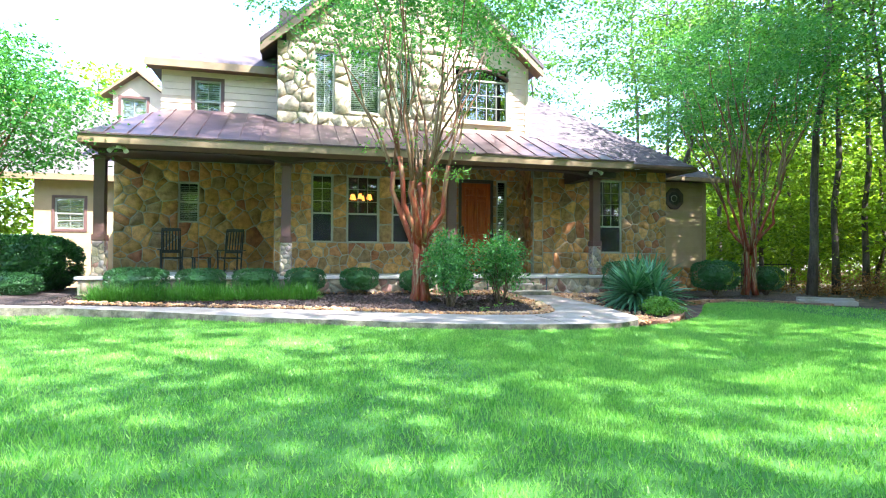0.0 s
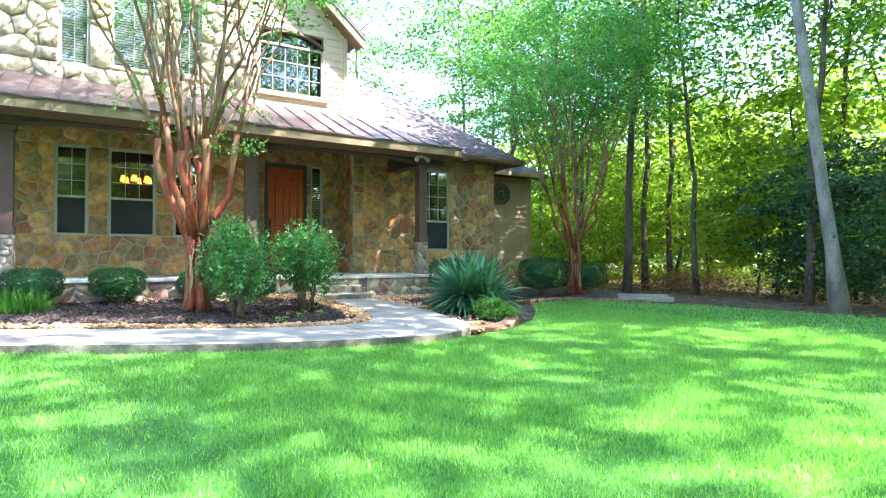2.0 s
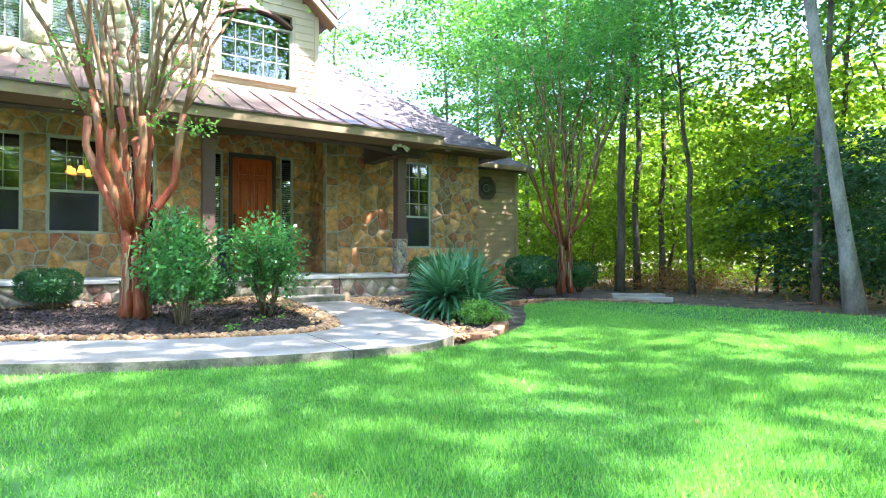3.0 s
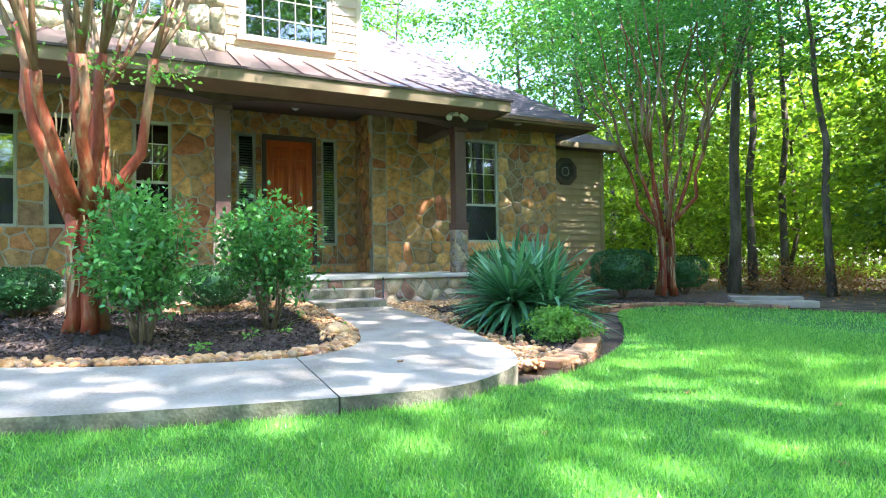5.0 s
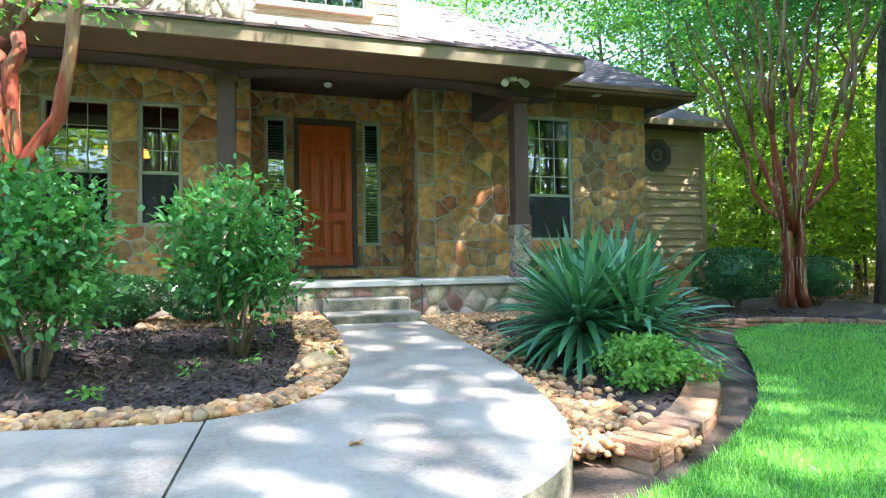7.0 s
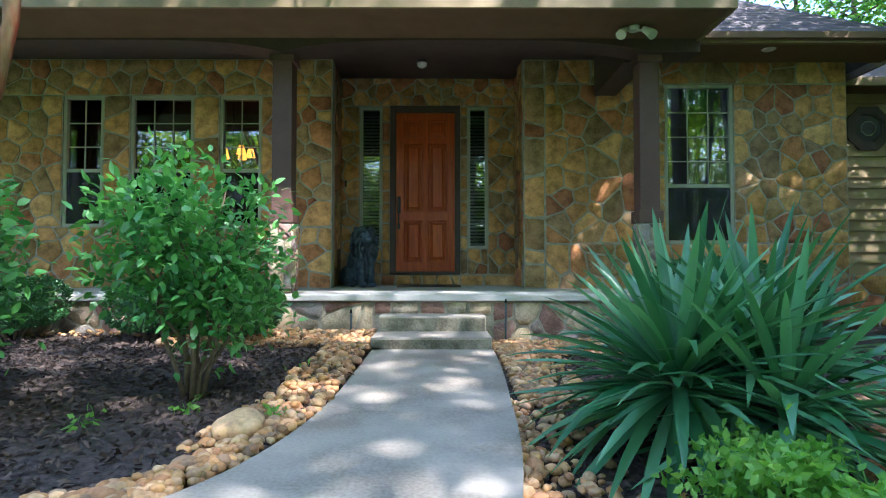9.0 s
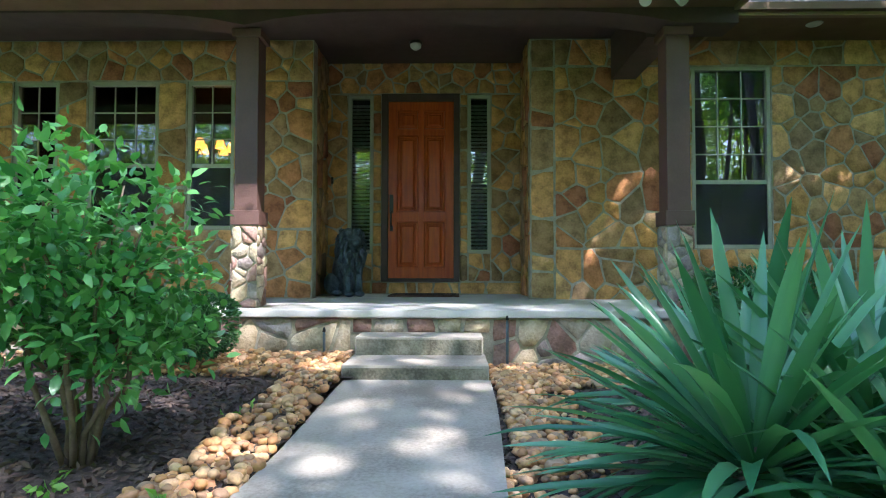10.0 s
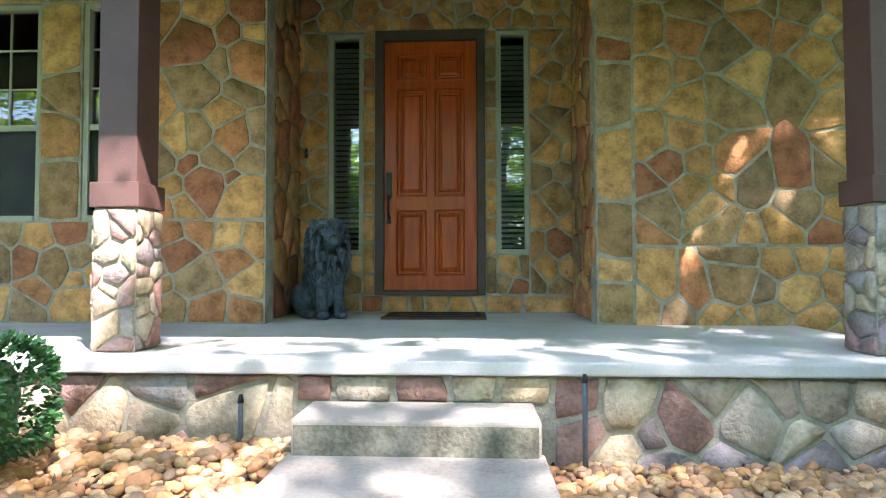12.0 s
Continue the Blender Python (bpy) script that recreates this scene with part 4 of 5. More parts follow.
hull(bm, [(-6.9, 22, 6.7), (-5.1, 22, 6.7), (-6.0, 22, 7.4)], [(-6.9, 22.1, 6.7), (-5.1, 22.1, 6.7), (-6.0, 22.1, 7.4)])
part("gable_end", bm, PALE_TAN, dorm)
r5 = thing("roof_dormer", "dormer roof with tan barge boards", "roof", kind="structure")
for s in (-1, 1):
    slope("roof_slope", [(-6.0, 21.7, 7.45), (-6.0 + s * 1.1, 21.7, 6.55), (-6.0 + s * 1.1, 25, 6.55), (-6.0, 25, 7.45)], 0.1, FASCIA, r5)

# ---- trees ----
def limb_line(rng, start, end, wob, n=6):
    a, b = Vector(start), Vector(end)
    out = []
    for i in range(n + 1):
        t = i / n
        k = wob * math.sin(math.pi * t)
        out.append(a.lerp(b, t) + Vector((rng.uniform(-k, k), rng.uniform(-k, k), rng.uniform(-k, k) * 0.3)))
    return out


def crown(name, clusters, per, spread, length, width, material, parent, seed, droop=0.2):
    """Leaves in many loose clumps round the given centres."""
    g = np.random.default_rng(seed)
    c = np.repeat(np.asarray(clusters, dtype=float), per, axis=0)
    off = g.normal(size=c.shape) * spread * g.uniform(0.5, 1.2, (len(c), 1))
    off[:, 2] *= 0.55
    way = unit(off + g.normal(size=c.shape) * spread) - np.array([0, 0, droop])
    return leaves(name, c + off, way, length, width, material, parent, g)


def clump_centres(seed, n, radius, z0, z1, hollow=0.35):
    """Centres of clumps in an uneven crown, with gaps."""
    g = np.random.default_rng(seed)
    out = []
    while len(out) < n:
        p = g.uniform(-1, 1, 3)
        r = math.sqrt(p[0] ** 2 + p[1] ** 2 + p[2] ** 2)
        if hollow < r < 1 and noise.noise(Vector(p) * 2.3 + Vector((seed * 7.1, 0, 0))) > -0.12:
            out.append((p[0] * radius, p[1] * radius, (z0 + z1) / 2 + p[2] * (z1 - z0) / 2))
    return out


def sprays(name, centres, per, reach, length, width, material, parent, seed):
    """Leaves in flat sprays that reach outwards from the stem, one spray a centre."""
    g = np.random.default_rng(seed)
    c = np.asarray(centres, dtype=float)
    size = g.uniform(0.6, 1.35, (len(c), 1))
    out = unit(c * np.array([1, 1, 0]) + g.normal(size=c.shape) * 0.3)
    dip = g.uniform(-0.35, 0.15, (len(c), 1))
    k = np.repeat(np.arange(len(c)), per)
    off = g.normal(size=(len(k), 3)) * np.array([reach, reach, reach * 0.16]) * size[k]
    along = (off * out[k]).sum(axis=1, keepdims=True)
    off[:, 2:] += along * dip[k]
    way = unit(off * np.array([1, 1, 0.3])) + g.normal(size=off.shape) * 0.45 - np.array([0, 0, 0.25])
    return leaves(name, c[k] + off, way, length, width, material, parent, g)


def forest_tree(seed, height, crown_from, radius, trunk_r, label, leaf, leaf_len=0.2, per=60, n=80, lean=0.3, reach=0.55):
    rng = random.Random(seed)
    t = thing("forest_tree", label, "tree", "woodland trees")
    top = (rng.uniform(-lean, lean) * 2, rng.uniform(-lean, lean) * 2, height * 0.93)
    pts = limb_line(rng, (0, 0, -0.2), top, 0.22, 9)
    part("trunk", tube(bmesh.new(), pts, [trunk_r * (1.25 if i == 0 else 1 - 0.085 * i) for i in range(10)], 8), BARK, t)
    cs = clump_centres(seed, n, radius, crown_from, height, 0.2)
    for k in range(12):
        c = cs[rng.randrange(len(cs))]
        p = min(pts, key=lambda q: abs(q.z - c[2] + 0.8))
        part("limb", tube(bmesh.new(), limb_line(rng, p, c, 0.2, 4), [trunk_r * 0.3 * (1 - 0.2 * i) for i in range(5)], 5), BARK, t)
    sprays("crown", cs, per, reach, leaf_len, leaf_len * 0.5, leaf, t, seed)
    return t


def keep_out(x, y):
    """True where no woodland tree may stand: house, lawn, beds and the walk's surroundings."""
    return (-15 < x < 14.6 and -2 < y < 27) or (-9 < x < 9 and -12 < y < 20)


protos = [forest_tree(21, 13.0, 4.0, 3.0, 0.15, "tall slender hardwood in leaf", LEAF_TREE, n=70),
          forest_tree(22, 8.0, 0.6, 2.6, 0.07, "young understorey tree with leaves coloured as sunlit", LEAF_SUN_TINT, 0.22, 70, 90),
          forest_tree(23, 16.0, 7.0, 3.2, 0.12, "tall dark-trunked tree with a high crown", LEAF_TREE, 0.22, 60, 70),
          forest_tree(24, 4.6, 0.1, 1.9, 0.05, "bushy evergreen with leaves coloured as shaded", LEAF_SHADE_TINT, 0.15, 80, 80, 0.2, 0.4),
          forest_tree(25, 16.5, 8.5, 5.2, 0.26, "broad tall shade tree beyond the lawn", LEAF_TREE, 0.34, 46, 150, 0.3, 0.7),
          forest_tree(26, 10.0, 0.3, 3.4, 0.09, "leafy tree deep in the wood coloured as sunlit", LEAF_SUN_TINT, 0.26, 80, 120, 0.3, 0.6)]
spots = [(17.5, 20.0), (19.0, 12.0), (16.5, 24.0), (17.2, 9.6), (16.2, 6.0), (27.0, 24.0)]
for ob, (x, y) in zip(protos, spots):
    ob.location = (x, y, -0.05)
rw = random.Random(31)
placed = list(spots)


def plant(k, x, y, s):
    copy_thing(protos[k], pose(x, y, -0.05, 0, 0, rw.uniform(0, 360)) @ Matrix.Diagonal((s, s, s * rw.uniform(0.9, 1.1), 1)))
    placed.append((x, y))


tries = 0
while len(placed) < 66 and tries < 6000:
    tries += 1
    x, y = rw.uniform(15.0, 42), rw.uniform(-4, 46)
    near = x < 21 and y < 30
    if keep_out(x, y) or min((x - a) ** 2 + (y - b) ** 2 for a, b in placed) < (5.0 if near else 12.0):
        continue
    plant(rw.choice((2, 2, 1) if near else (1, 5, 1, 1)), x, y, rw.uniform(0.8, 1.15))
# tall hardwoods along the edge
for x, y, k, s in ((15.4, 9.3, 2, 0.85), (16.6, 13.2, 2, 0.8), (18.5, 15.6, 2, 0.95), (16.0, 17.6, 2, 0.75), (20.2, 10.8, 2, 0.9), (19.6, 18.6, 2, 0.8), (21.5, 21.5, 2, 0.85), (14.7, 20.5, 0, 0.9), (17.9, 12.0, 1, 0.6), (18.3, 17.4, 1, 0.6)):
    plant(k, x, y, s)
# evergreens at the lawn's edge, their shade darkened into the leaf colour
for x, y, s in ((15.6, 7.4, 0.95), (18.6, 9.6, 0.9)):
    plant(3, x, y, s)
for x, y, k, s in ((8.5, 31, 0, 1.1), (3, 33, 2, 1.0), (-3, 34, 0, 1.0), (12, 29, 2, 1.0), (10.5, 34, 2, 1.15), (-10, 33, 5, 1.1), (-14, 27, 1, 1.2), (-16, 20, 5, 1.0), (-18, 15, 1, 1.2), (-17, 30, 5, 1), (-22, 22, 5, 1.1), (-13.5, 16.5, 1, 0.8), (-20, 9, 0, 1.1)):
    plant(k, x, y, s)
# trees beyond the lawn, seen in the window panes and by their dappled shade
for x, y, k, s in ((13.8, 2.8, 4, 1.12), (10.8, -0.4, 2, 1.85), (6.8, -5.0, 2, 1.8), (19.8, 8.3, 2, 1.15), (21.5, -1.0, 2, 1.6), (3.6, -7.0, 2, 1.5), (12.5, -8.0, 2, 1.5), (18.5, -7.5, 4, 1.0), (6.5, -12.0, 4, 1.0), (-3.0, -10.5, 2, 1.3), (-9, -11, 4, 1.0), (-14, -8, 0, 1.2), (0, -16, 1, 1.4), (-6, -16, 3, 1.8), (6, -18, 3, 1.9), (11, -15, 1, 1.4), (-12, -17, 1, 1.5), (16, -14, 3, 1.8), (-18, -12, 1, 1.5), (21, -10, 1, 1.4), (2, -20, 3, 2.0), (-3, -19, 3, 2.0), (9, -21, 3, 2.0)):
    plant(k, x, y, s)
for x, y, k, s in ((-10, -21, 5, 1.5), (-2, -23, 5, 1.6), (5, -22, 5, 1.5), (12, -19, 5, 1.5), (18, -17, 5, 1.5), (24, -12, 5, 1.4), (-17, -17, 5, 1.5), (28, -4, 5, 1.4), (-22, -6, 5, 1.4)):
    plant(k, x, y, s)
# the far wood closes the view between the trunks
far_wood = tagged(thing("far_wood", "far wood coloured as sunlit closing the view between trunks", "woodland"), kind="stuff")
g = np.random.default_rng(77)
cs = []
while len(cs) < 2700:
    a, r = g.uniform(0, 2 * math.pi), g.uniform(33, 46)
    x, y = 4 + r * math.cos(a), 6 + r * math.sin(a)
    z = g.uniform(0, 1) ** 1.3 * (7.0 + 2.6 * math.sin(a * 9) + 1.6 * math.sin(a * 23 + 1))
    cs.append((x, y, z))
# yellow-green leaf colour paints sunlight onto the far wood
sprays("foliage", cs, 22, 0.9, 0.5, 0.26, LEAF_SUN_TINT, far_wood, 78)

# leaning pale trunk at the edge of the lawn
lt = thing("leaning_tree", "leaning pale grey barked tree at the lawn edge", "tree")
rng = random.Random(3)
ptsl = [(13.5, 7.75, -0.1), (13.42, 7.85, 1.2), (13.35, 8.0, 2.6), (13.2, 8.1, 4.0), (13.0, 8.2, 5.6), (12.75, 8.3, 7.4), (12.5, 8.4, 9.5), (12.4, 8.4, 12)]
part("trunk", tube(bmesh.new(), ptsl, [0.22, 0.14, 0.12, 0.115, 0.108, 0.1, 0.085, 0.05], 10), BARK_PALE, lt)
crown("crown", [(12.4 + x, 8.4 + y, z) for x, y, z in clump_centres(41, 90, 2.6, 8.0, 13.5)], 36, 0.4, 0.15, 0.075, LEAF_TREE, lt, 41)


def myrtle(at, seed, s, label, leafy_n=170, low=5.2, crown_r=3.6, girth=1.0, mat_low=MYRTLE):
    """A multi-stemmed crape myrtle with peeling bark."""
    rng = random.Random(seed)
    t = thing("crape_myrtle", label, "tree", at=at)
    for k in range(5):
        bm = bmesh.new()
        a = k * 1.257 + rng.uniform(-0.2, 0.2)
        c, sn = math.cos(a), math.sin(a)
        sway = [rng.uniform(-0.025, 0.025) for _ in range(4)]
        tube(bm, [(c * 0.17 * s, sn * 0.17 * s, -0.12), (c * 0.12 * s + sway[0], sn * 0.12 * s, 0.1 * s), (c * 0.095 * s + sway[1], sn * 0.095 * s + sway[2], 0.5 * s), (c * 0.1 * s + sway[3], sn * 0.1 * s - sway[1], 0.85 * s), (c * 0.11 * s, sn * 0.11 * s, 1.2 * s)], [0.085 * s * girth, 0.078 * s * girth, 0.07 * s * girth, 0.072 * s * girth, 0.066 * s * girth], 9)
        part("trunk", bm, mat_low, t, "red and tan trunk with peeling bark")
    tips = []
    for k in range(9):
        a = k * 2 * math.pi / 9 + rng.uniform(-0.25, 0.25)
        c, sn = math.cos(a), math.sin(a)
        fork = Vector((c * 0.08 * s, sn * 0.08 * s, rng.uniform(0.85, 1.2) * s))
        r1 = rng.uniform(0.2, 0.58) * s
        elbow = Vector((c * r1, sn * r1, rng.uniform(1.6, 2.25) * s))
        knuckle = Vector((c * r1 * 1.25, sn * r1 * 1.25, rng.uniform(2.2, 2.9) * s))
        part("limb", tube(bmesh.new(), [fork, fork.lerp(elbow, 0.5) + Vector((rng.uniform(-0.09, 0.09), rng.uniform(-0.09, 0.09), -0.04)), elbow, elbow.lerp(knuckle, 0.5) + Vector((rng.uniform(-0.08, 0.08), rng.uniform(-0.08, 0.08), 0)), knuckle], [q * s * girth for q in (0.07, 0.06, 0.056, 0.047, 0.05)], 8), mat_low, t)
        for b in range(3):
            r2 = r1 * 1.25 + rng.uniform(0.1, 1.5) * s
            a2 = a + rng.uniform(-0.5, 0.5)
            tip = Vector((math.cos(a2) * r2, math.sin(a2) * r2, rng.uniform(4.6, 6.4) * s))
            line = limb_line(rng, knuckle, tip, 0.14, 6)
            part("branch", tube(bmesh.new(), line, [0.03 * s, 0.026 * s, 0.023 * s, 0.02 * s, 0.017 * s, 0.013 * s, 0.008 * s], 6), MYRTLE_UP, t)
            tips.append(tip)
    pv, pf = [], []
    for _ in range(90):
        a, z0 = rng.uniform(0, 6.28), rng.uniform(0.25, 2.3) * s
        r = (0.165 if z0 < 1.1 * s else 0.1 + 0.3 * (z0 / s - 1.1) * rng.uniform(0.4, 1.2)) * s
        q = Vector((math.cos(a) * r, math.sin(a) * r, z0))
        tang, w_, ln = Vector((-math.sin(a), math.cos(a), 0)), rng.uniform(0.008, 0.02), rng.uniform(0.18, 0.5)
        o = len(pv)
        for k in range(5):
            u = k / 4
            c = q + Vector((math.cos(a), math.sin(a), 0)) * (0.01 + 0.07 * (u - 0.4) ** 2) - Vector((0, 0, ln * u)) + tang * rng.uniform(-0.012, 0.012)
            pv += [c - tang * w_ * (1 - 0.6 * u), c + tang * w_ * (1 - 0.6 * u)]
        pf += [(o + 2 * k, o + 2 * k + 1, o + 2 * k + 3, o + 2 * k + 2) for k in range(4)]
    tagged(raw("peeling_bark", pv, pf, PEEL, t), "loose tan strips of peeling bark", kind="stuff")
    g = np.random.default_rng(seed)
    cs = clump_centres(seed, leafy_n, crown_r, low, low + 3.4 * s, 0.15)
    cs += [tuple(p + Vector((g.normal() * 0.3, g.normal() * 0.3, g.normal() * 0.3))) for p in tips for _ in range(2)]
    sprays("crown", cs, 60, 0.34, 0.1, 0.052, LEAF_MYRTLE, t, seed)
    sprouts = [(g.normal() * 0.45, g.normal() * 0.45, g.uniform(2.4, 3.4) * s) for _ in range(16)]
    tagged(crown("sprout_foliage", sprouts, 26, 0.13, 0.07, 0.035, LEAF_LIME, t, seed + 1), kind="stuff")
    return t


myrtle((1.72, 11.45, 0.3), 51, 1.0, "crape myrtle with peeling red bark rising from mulch", 330, 5.2, 4.2)
myrtle((12.15, 14.0, 0.2), 52, 1.15, "crape myrtle with red stems beside the house", 290, 4.2, 3.0, 0.62)
myrtle((-7.2, 13.6, 0.15), 53, 0.85, "slender crape myrtle in full sun", 330, 2.6, 2.3)

# ---- shrubs ----
def clipped_bush(at, rx, ry, h, seed, name="clipped_bush", label="round clipped evergreen bush", lift=0.12, n=5200, group="clipped bushes"):
    big = max(1.0, rx / 0.5)
    t = thing(name, label, "bush", group, at)
    rng, g = random.Random(seed), np.random.default_rng(seed)
    for k in range(6):
        a = k * 1.05
        part("stem", tube(bmesh.new(), limb_line(rng, (math.cos(a) * 0.04, math.sin(a) * 0.04, -0.05), (math.cos(a) * rx * 0.6, math.sin(a) * ry * 0.6, h * 0.6), 0.04, 4), [0.016, 0.014, 0.012, 0.01, 0.006], 5), STEM, t)
    d = unit(g.normal(size=(n, 3)))
    d = np.sign(d) * np.abs(d) ** np.array([0.75, 0.75, 0.62])
    lump = 1 + 0.05 * np.sin(d[:, :1] * 9 + seed) * np.cos(d[:, 1:2] * 8)
    p = d * lump * np.array([rx, ry, (h - lift) / 2]) * g.uniform(0.84, 1.0, (n, 1)) ** 0.7
    p[:, 2] += lift + (h - lift) / 2
    leaves("foliage", p, d + g.normal(size=(n, 3)) * 0.6, 0.036 * big, 0.021 * big, LEAF_BOX, t, g)
    inner = bmesh.new()
    bmesh.ops.create_icosphere(inner, subdivisions=3, radius=1, matrix=Matrix.Translation((0, 0, lift + (h - lift) / 2)) @ Matrix.Diagonal((rx * 0.76, ry * 0.76, (h - lift) / 2 * 0.76, 1)))
    for v in inner.verts:
        v.co += Vector((noise.noise(v.co * 9), noise.noise(v.co * 9 + Vector((5, 0, 0))), noise.noise(v.co * 9 + Vector((0, 7, 0))))) * 0.05
    part("core", inner, LEAF_BOX, t)
    return t


for i, (x, y, r, h) in enumerate(((-4.05, 13.75, 0.62, 0.62), (-2.75, 13.75, 0.52, 0.6), (-1.6, 13.75, 0.5, 0.6), (-0.5, 13.7, 0.45, 0.62), (0.75, 13.75, 0.44, 0.62), (2.15, 13.75, 0.42, 0.6), (3.05, 13.5, 0.42, 0.66), (7.6, 13.35, 0.55, 0.85), (9.3, 15.0, 0.45, 0.6))):
    clipped_bush((x, y, 0.2 + (0.04 if i < 5 else 0)), r, r * 0.9, h, 60 + i)
clipped_bush((11.2, 14.3, 0.12), 0.62, 0.6, 0.95, 75, label="round clipped bush beside the crape myrtle", n=7000)
clipped_bush((13.0, 14.3, 0.1), 0.45, 0.45, 0.8, 76, label="small clipped bush beside the crape myrtle")
clipped_bush((-7.3, 16.6, 0.15), 1.25, 0.8, 1.45, 77, label="large square clipped hedge in full sun", n=15000, group="hedges")
clipped_bush((-6.9, 14.9, 0.12), 0.6, 0.5, 0.6, 78, label="loose low bush before the hedge")


def loose_shrub(at, r, h, seed, label):
    t = thing("garden_shrub", label, "shrub", "entry shrubs", at)
    rng, g = random.Random(seed), np.random.default_rng(seed)
    tips = []
    for k in range(11):
        a = k * 0.62 + rng.uniform(-0.3, 0.3)
        rr = r * rng.uniform(0.3, 0.85)
        tip = (math.cos(a) * rr, math.sin(a) * rr, h * rng.uniform(0.6, 0.95))
        line = limb_line(rng, (math.cos(a) * 0.05, math.sin(a) * 0.05, -0.05), tip, 0.07, 5)
        part("stem", tube(bmesh.new(), line, [0.017, 0.015, 0.012, 0.01, 0.008, 0.004], 6), STEM, t)
        tips += line[3:]
    cs = [(c[0] * r, c[1] * r, c[2]) for c in clump_centres(seed, 105, 1.0, h * 0.22, h * 1.04, 0.25)] + [tuple(p) for p in tips]
    c = np.repeat(np.asarray(cs, dtype=float), 27, axis=0)
    off = g.normal(size=c.shape) * 0.085 * g.uniform(0.5, 1.2, (len(c), 1))
    broad_leaves("foliage", c + off, unit(off) + g.normal(size=c.shape) * 0.6 + np.array([0, 0, 0.15]), 0.08, 0.038, LEAF_SHRUB, t, g)
    return t


loose_shrub((2.22, 11.0, 0.14), 0.46, 1.4, 81, "loose evergreen shrub with bare lower stems in mulch")
loose_shrub((3.48, 11.58, 0.15), 0.6, 1.42, 82, "loose evergreen shrub with bare lower stems in mulch")


def blades(name, base, lean_dir, length, width, material, parent, g, bend=0.5, segs=4, up=(0.25, 1.25)):
    """Long arching blades, each a tapering folded strip."""
    n = len(base)
    out = np.array(lean_dir)
    side = unit(np.cross(out, np.array([[0, 0, 1.0]])))
    ln = length * g.uniform(0.6, 1.1, (n, 1))
    vs = []
    up0 = g.uniform(up[0], up[1], (n, 1))
    tilt = out * np.cos(up0) + np.array([[0, 0, 1.0]]) * np.sin(up0)
    for k in range(segs + 1):
        t = k / segs
        p = base + tilt * ln * t - np.array([[0, 0, 1.0]]) * ln * bend * t * t * g.uniform(0.9, 1.1, (n, 1)) * np.cos(up0)
        w = width * (1 - t) ** 0.65 * (0.65 + 1.2 * t * (1 - t) * 2)
        vs += [p - side * w / 2, p - np.array([[0, 0, 1.0]]) * w * 0.22, p + side * w / 2]
    v = np.stack(vs, axis=1).reshape(-1, 3)
    o = np.arange(n)[:, None] * (3 * (segs + 1))
    f = []
    for k in range(segs):
        for c in (0, 1):
            a = 3 * k + c
            f.append(o + np.array([[a, a + 1, a + 4, a + 3]]))
    return raw(name, v, np.stack(f, axis=1).reshape(-1, 4), material, parent)


def sword(t, root, way, length, width, g):
    """One stiff sword leaf: narrow at the root, widest past the middle, folded along its keel."""
    way = Vector(way).normalized()
    side = way.cross(Vector((0, 0, 1)))
    side = side.normalized() if side.length > 0.05 else Vector((1, 0, 0))
    up = side.cross(way)
    sag = g.uniform(0.04, 0.3) * max(0.15, math.cos(math.asin(max(-1, min(1, way.z))))) + (0.35 if g.uniform() < 0.12 else 0)
    twist = g.uniform(-0.5, 0.5)
    v, f = [], []
    prof = ((0.0, 0.55), (0.15, 0.72), (0.35, 0.95), (0.55, 1.0), (0.75, 0.78), (0.9, 0.42), (1.0, 0.03))
    for k, (u, w) in enumerate(prof):
        c = root + way * length * u - Vector((0, 0, 1)) * sag * length * u ** 2.4
        a = twist * u
        sd = side * math.cos(a) + up * math.sin(a)
        hw = width * w / 2
        v += [c - sd * hw + up * hw * 0.42, c, c + sd * hw + up * hw * 0.42]
        if k:
            o = 3 * k - 3
            f += [(o, o + 1, o + 4, o + 3), (o + 1, o + 2, o + 5, o + 4)]
    raw("blade", v, f, LEAF_YUCCA, t, smooth=True)


def yucca(at, seed, n, length, label):
    t = thing("yucca", label, "plant", at=at)
    g = np.random.default_rng(seed)
    for hx, hy, hz, m in ((-0.12, -0.1, 0.36, n), (0.4, 0.12, 0.4, n * 5 // 6), (0.1, 0.35, 0.34, n // 2), (0.3, -0.3, 0.26, n // 2)):
        for i in range(m):
            q = (i + 0.5) / m
            el = math.asin(-0.42 + 1.4 * q)
            az = i * 2.39996 + g.uniform(-0.25, 0.25)
            way = (math.cos(az) * math.cos(el), math.sin(az) * math.cos(el), math.sin(el))
            root = Vector((hx, hy, hz - 0.1 + 0.14 * q)) + Vector((way[0], way[1], 0)) * 0.05
            sword(t, root, way, length * g.uniform(0.78, 1.08) * (0.86 + 0.14 * q), 0.054 * g.uniform(0.75, 1.25), g)
        part("stem", tube(bmesh.new(), [(hx * 0.6, hy * 0.6, -0.1), (hx, hy, 0.15), (hx, hy, hz + 0.08)], [0.08, 0.08, 0.05], 8), BARK, t)
    return t


yucca((6.33, 10.87, 0.05), 91, 185, 0.9, "large yucca with long blue green sword leaves")
g = np.random.default_rng(5)
lime = thing("ground_cover", "small lime green leafy ground cover", "plant", at=(6.3, 9.95, 0.0))
cs = np.stack([g.normal(size=60) * 0.19, g.normal(size=60) * 0.2, g.uniform(0.03, 0.36, 60)], axis=1)
crown("foliage", cs, 34, 0.05, 0.046, 0.03, LEAF_LIME, lime, 12)
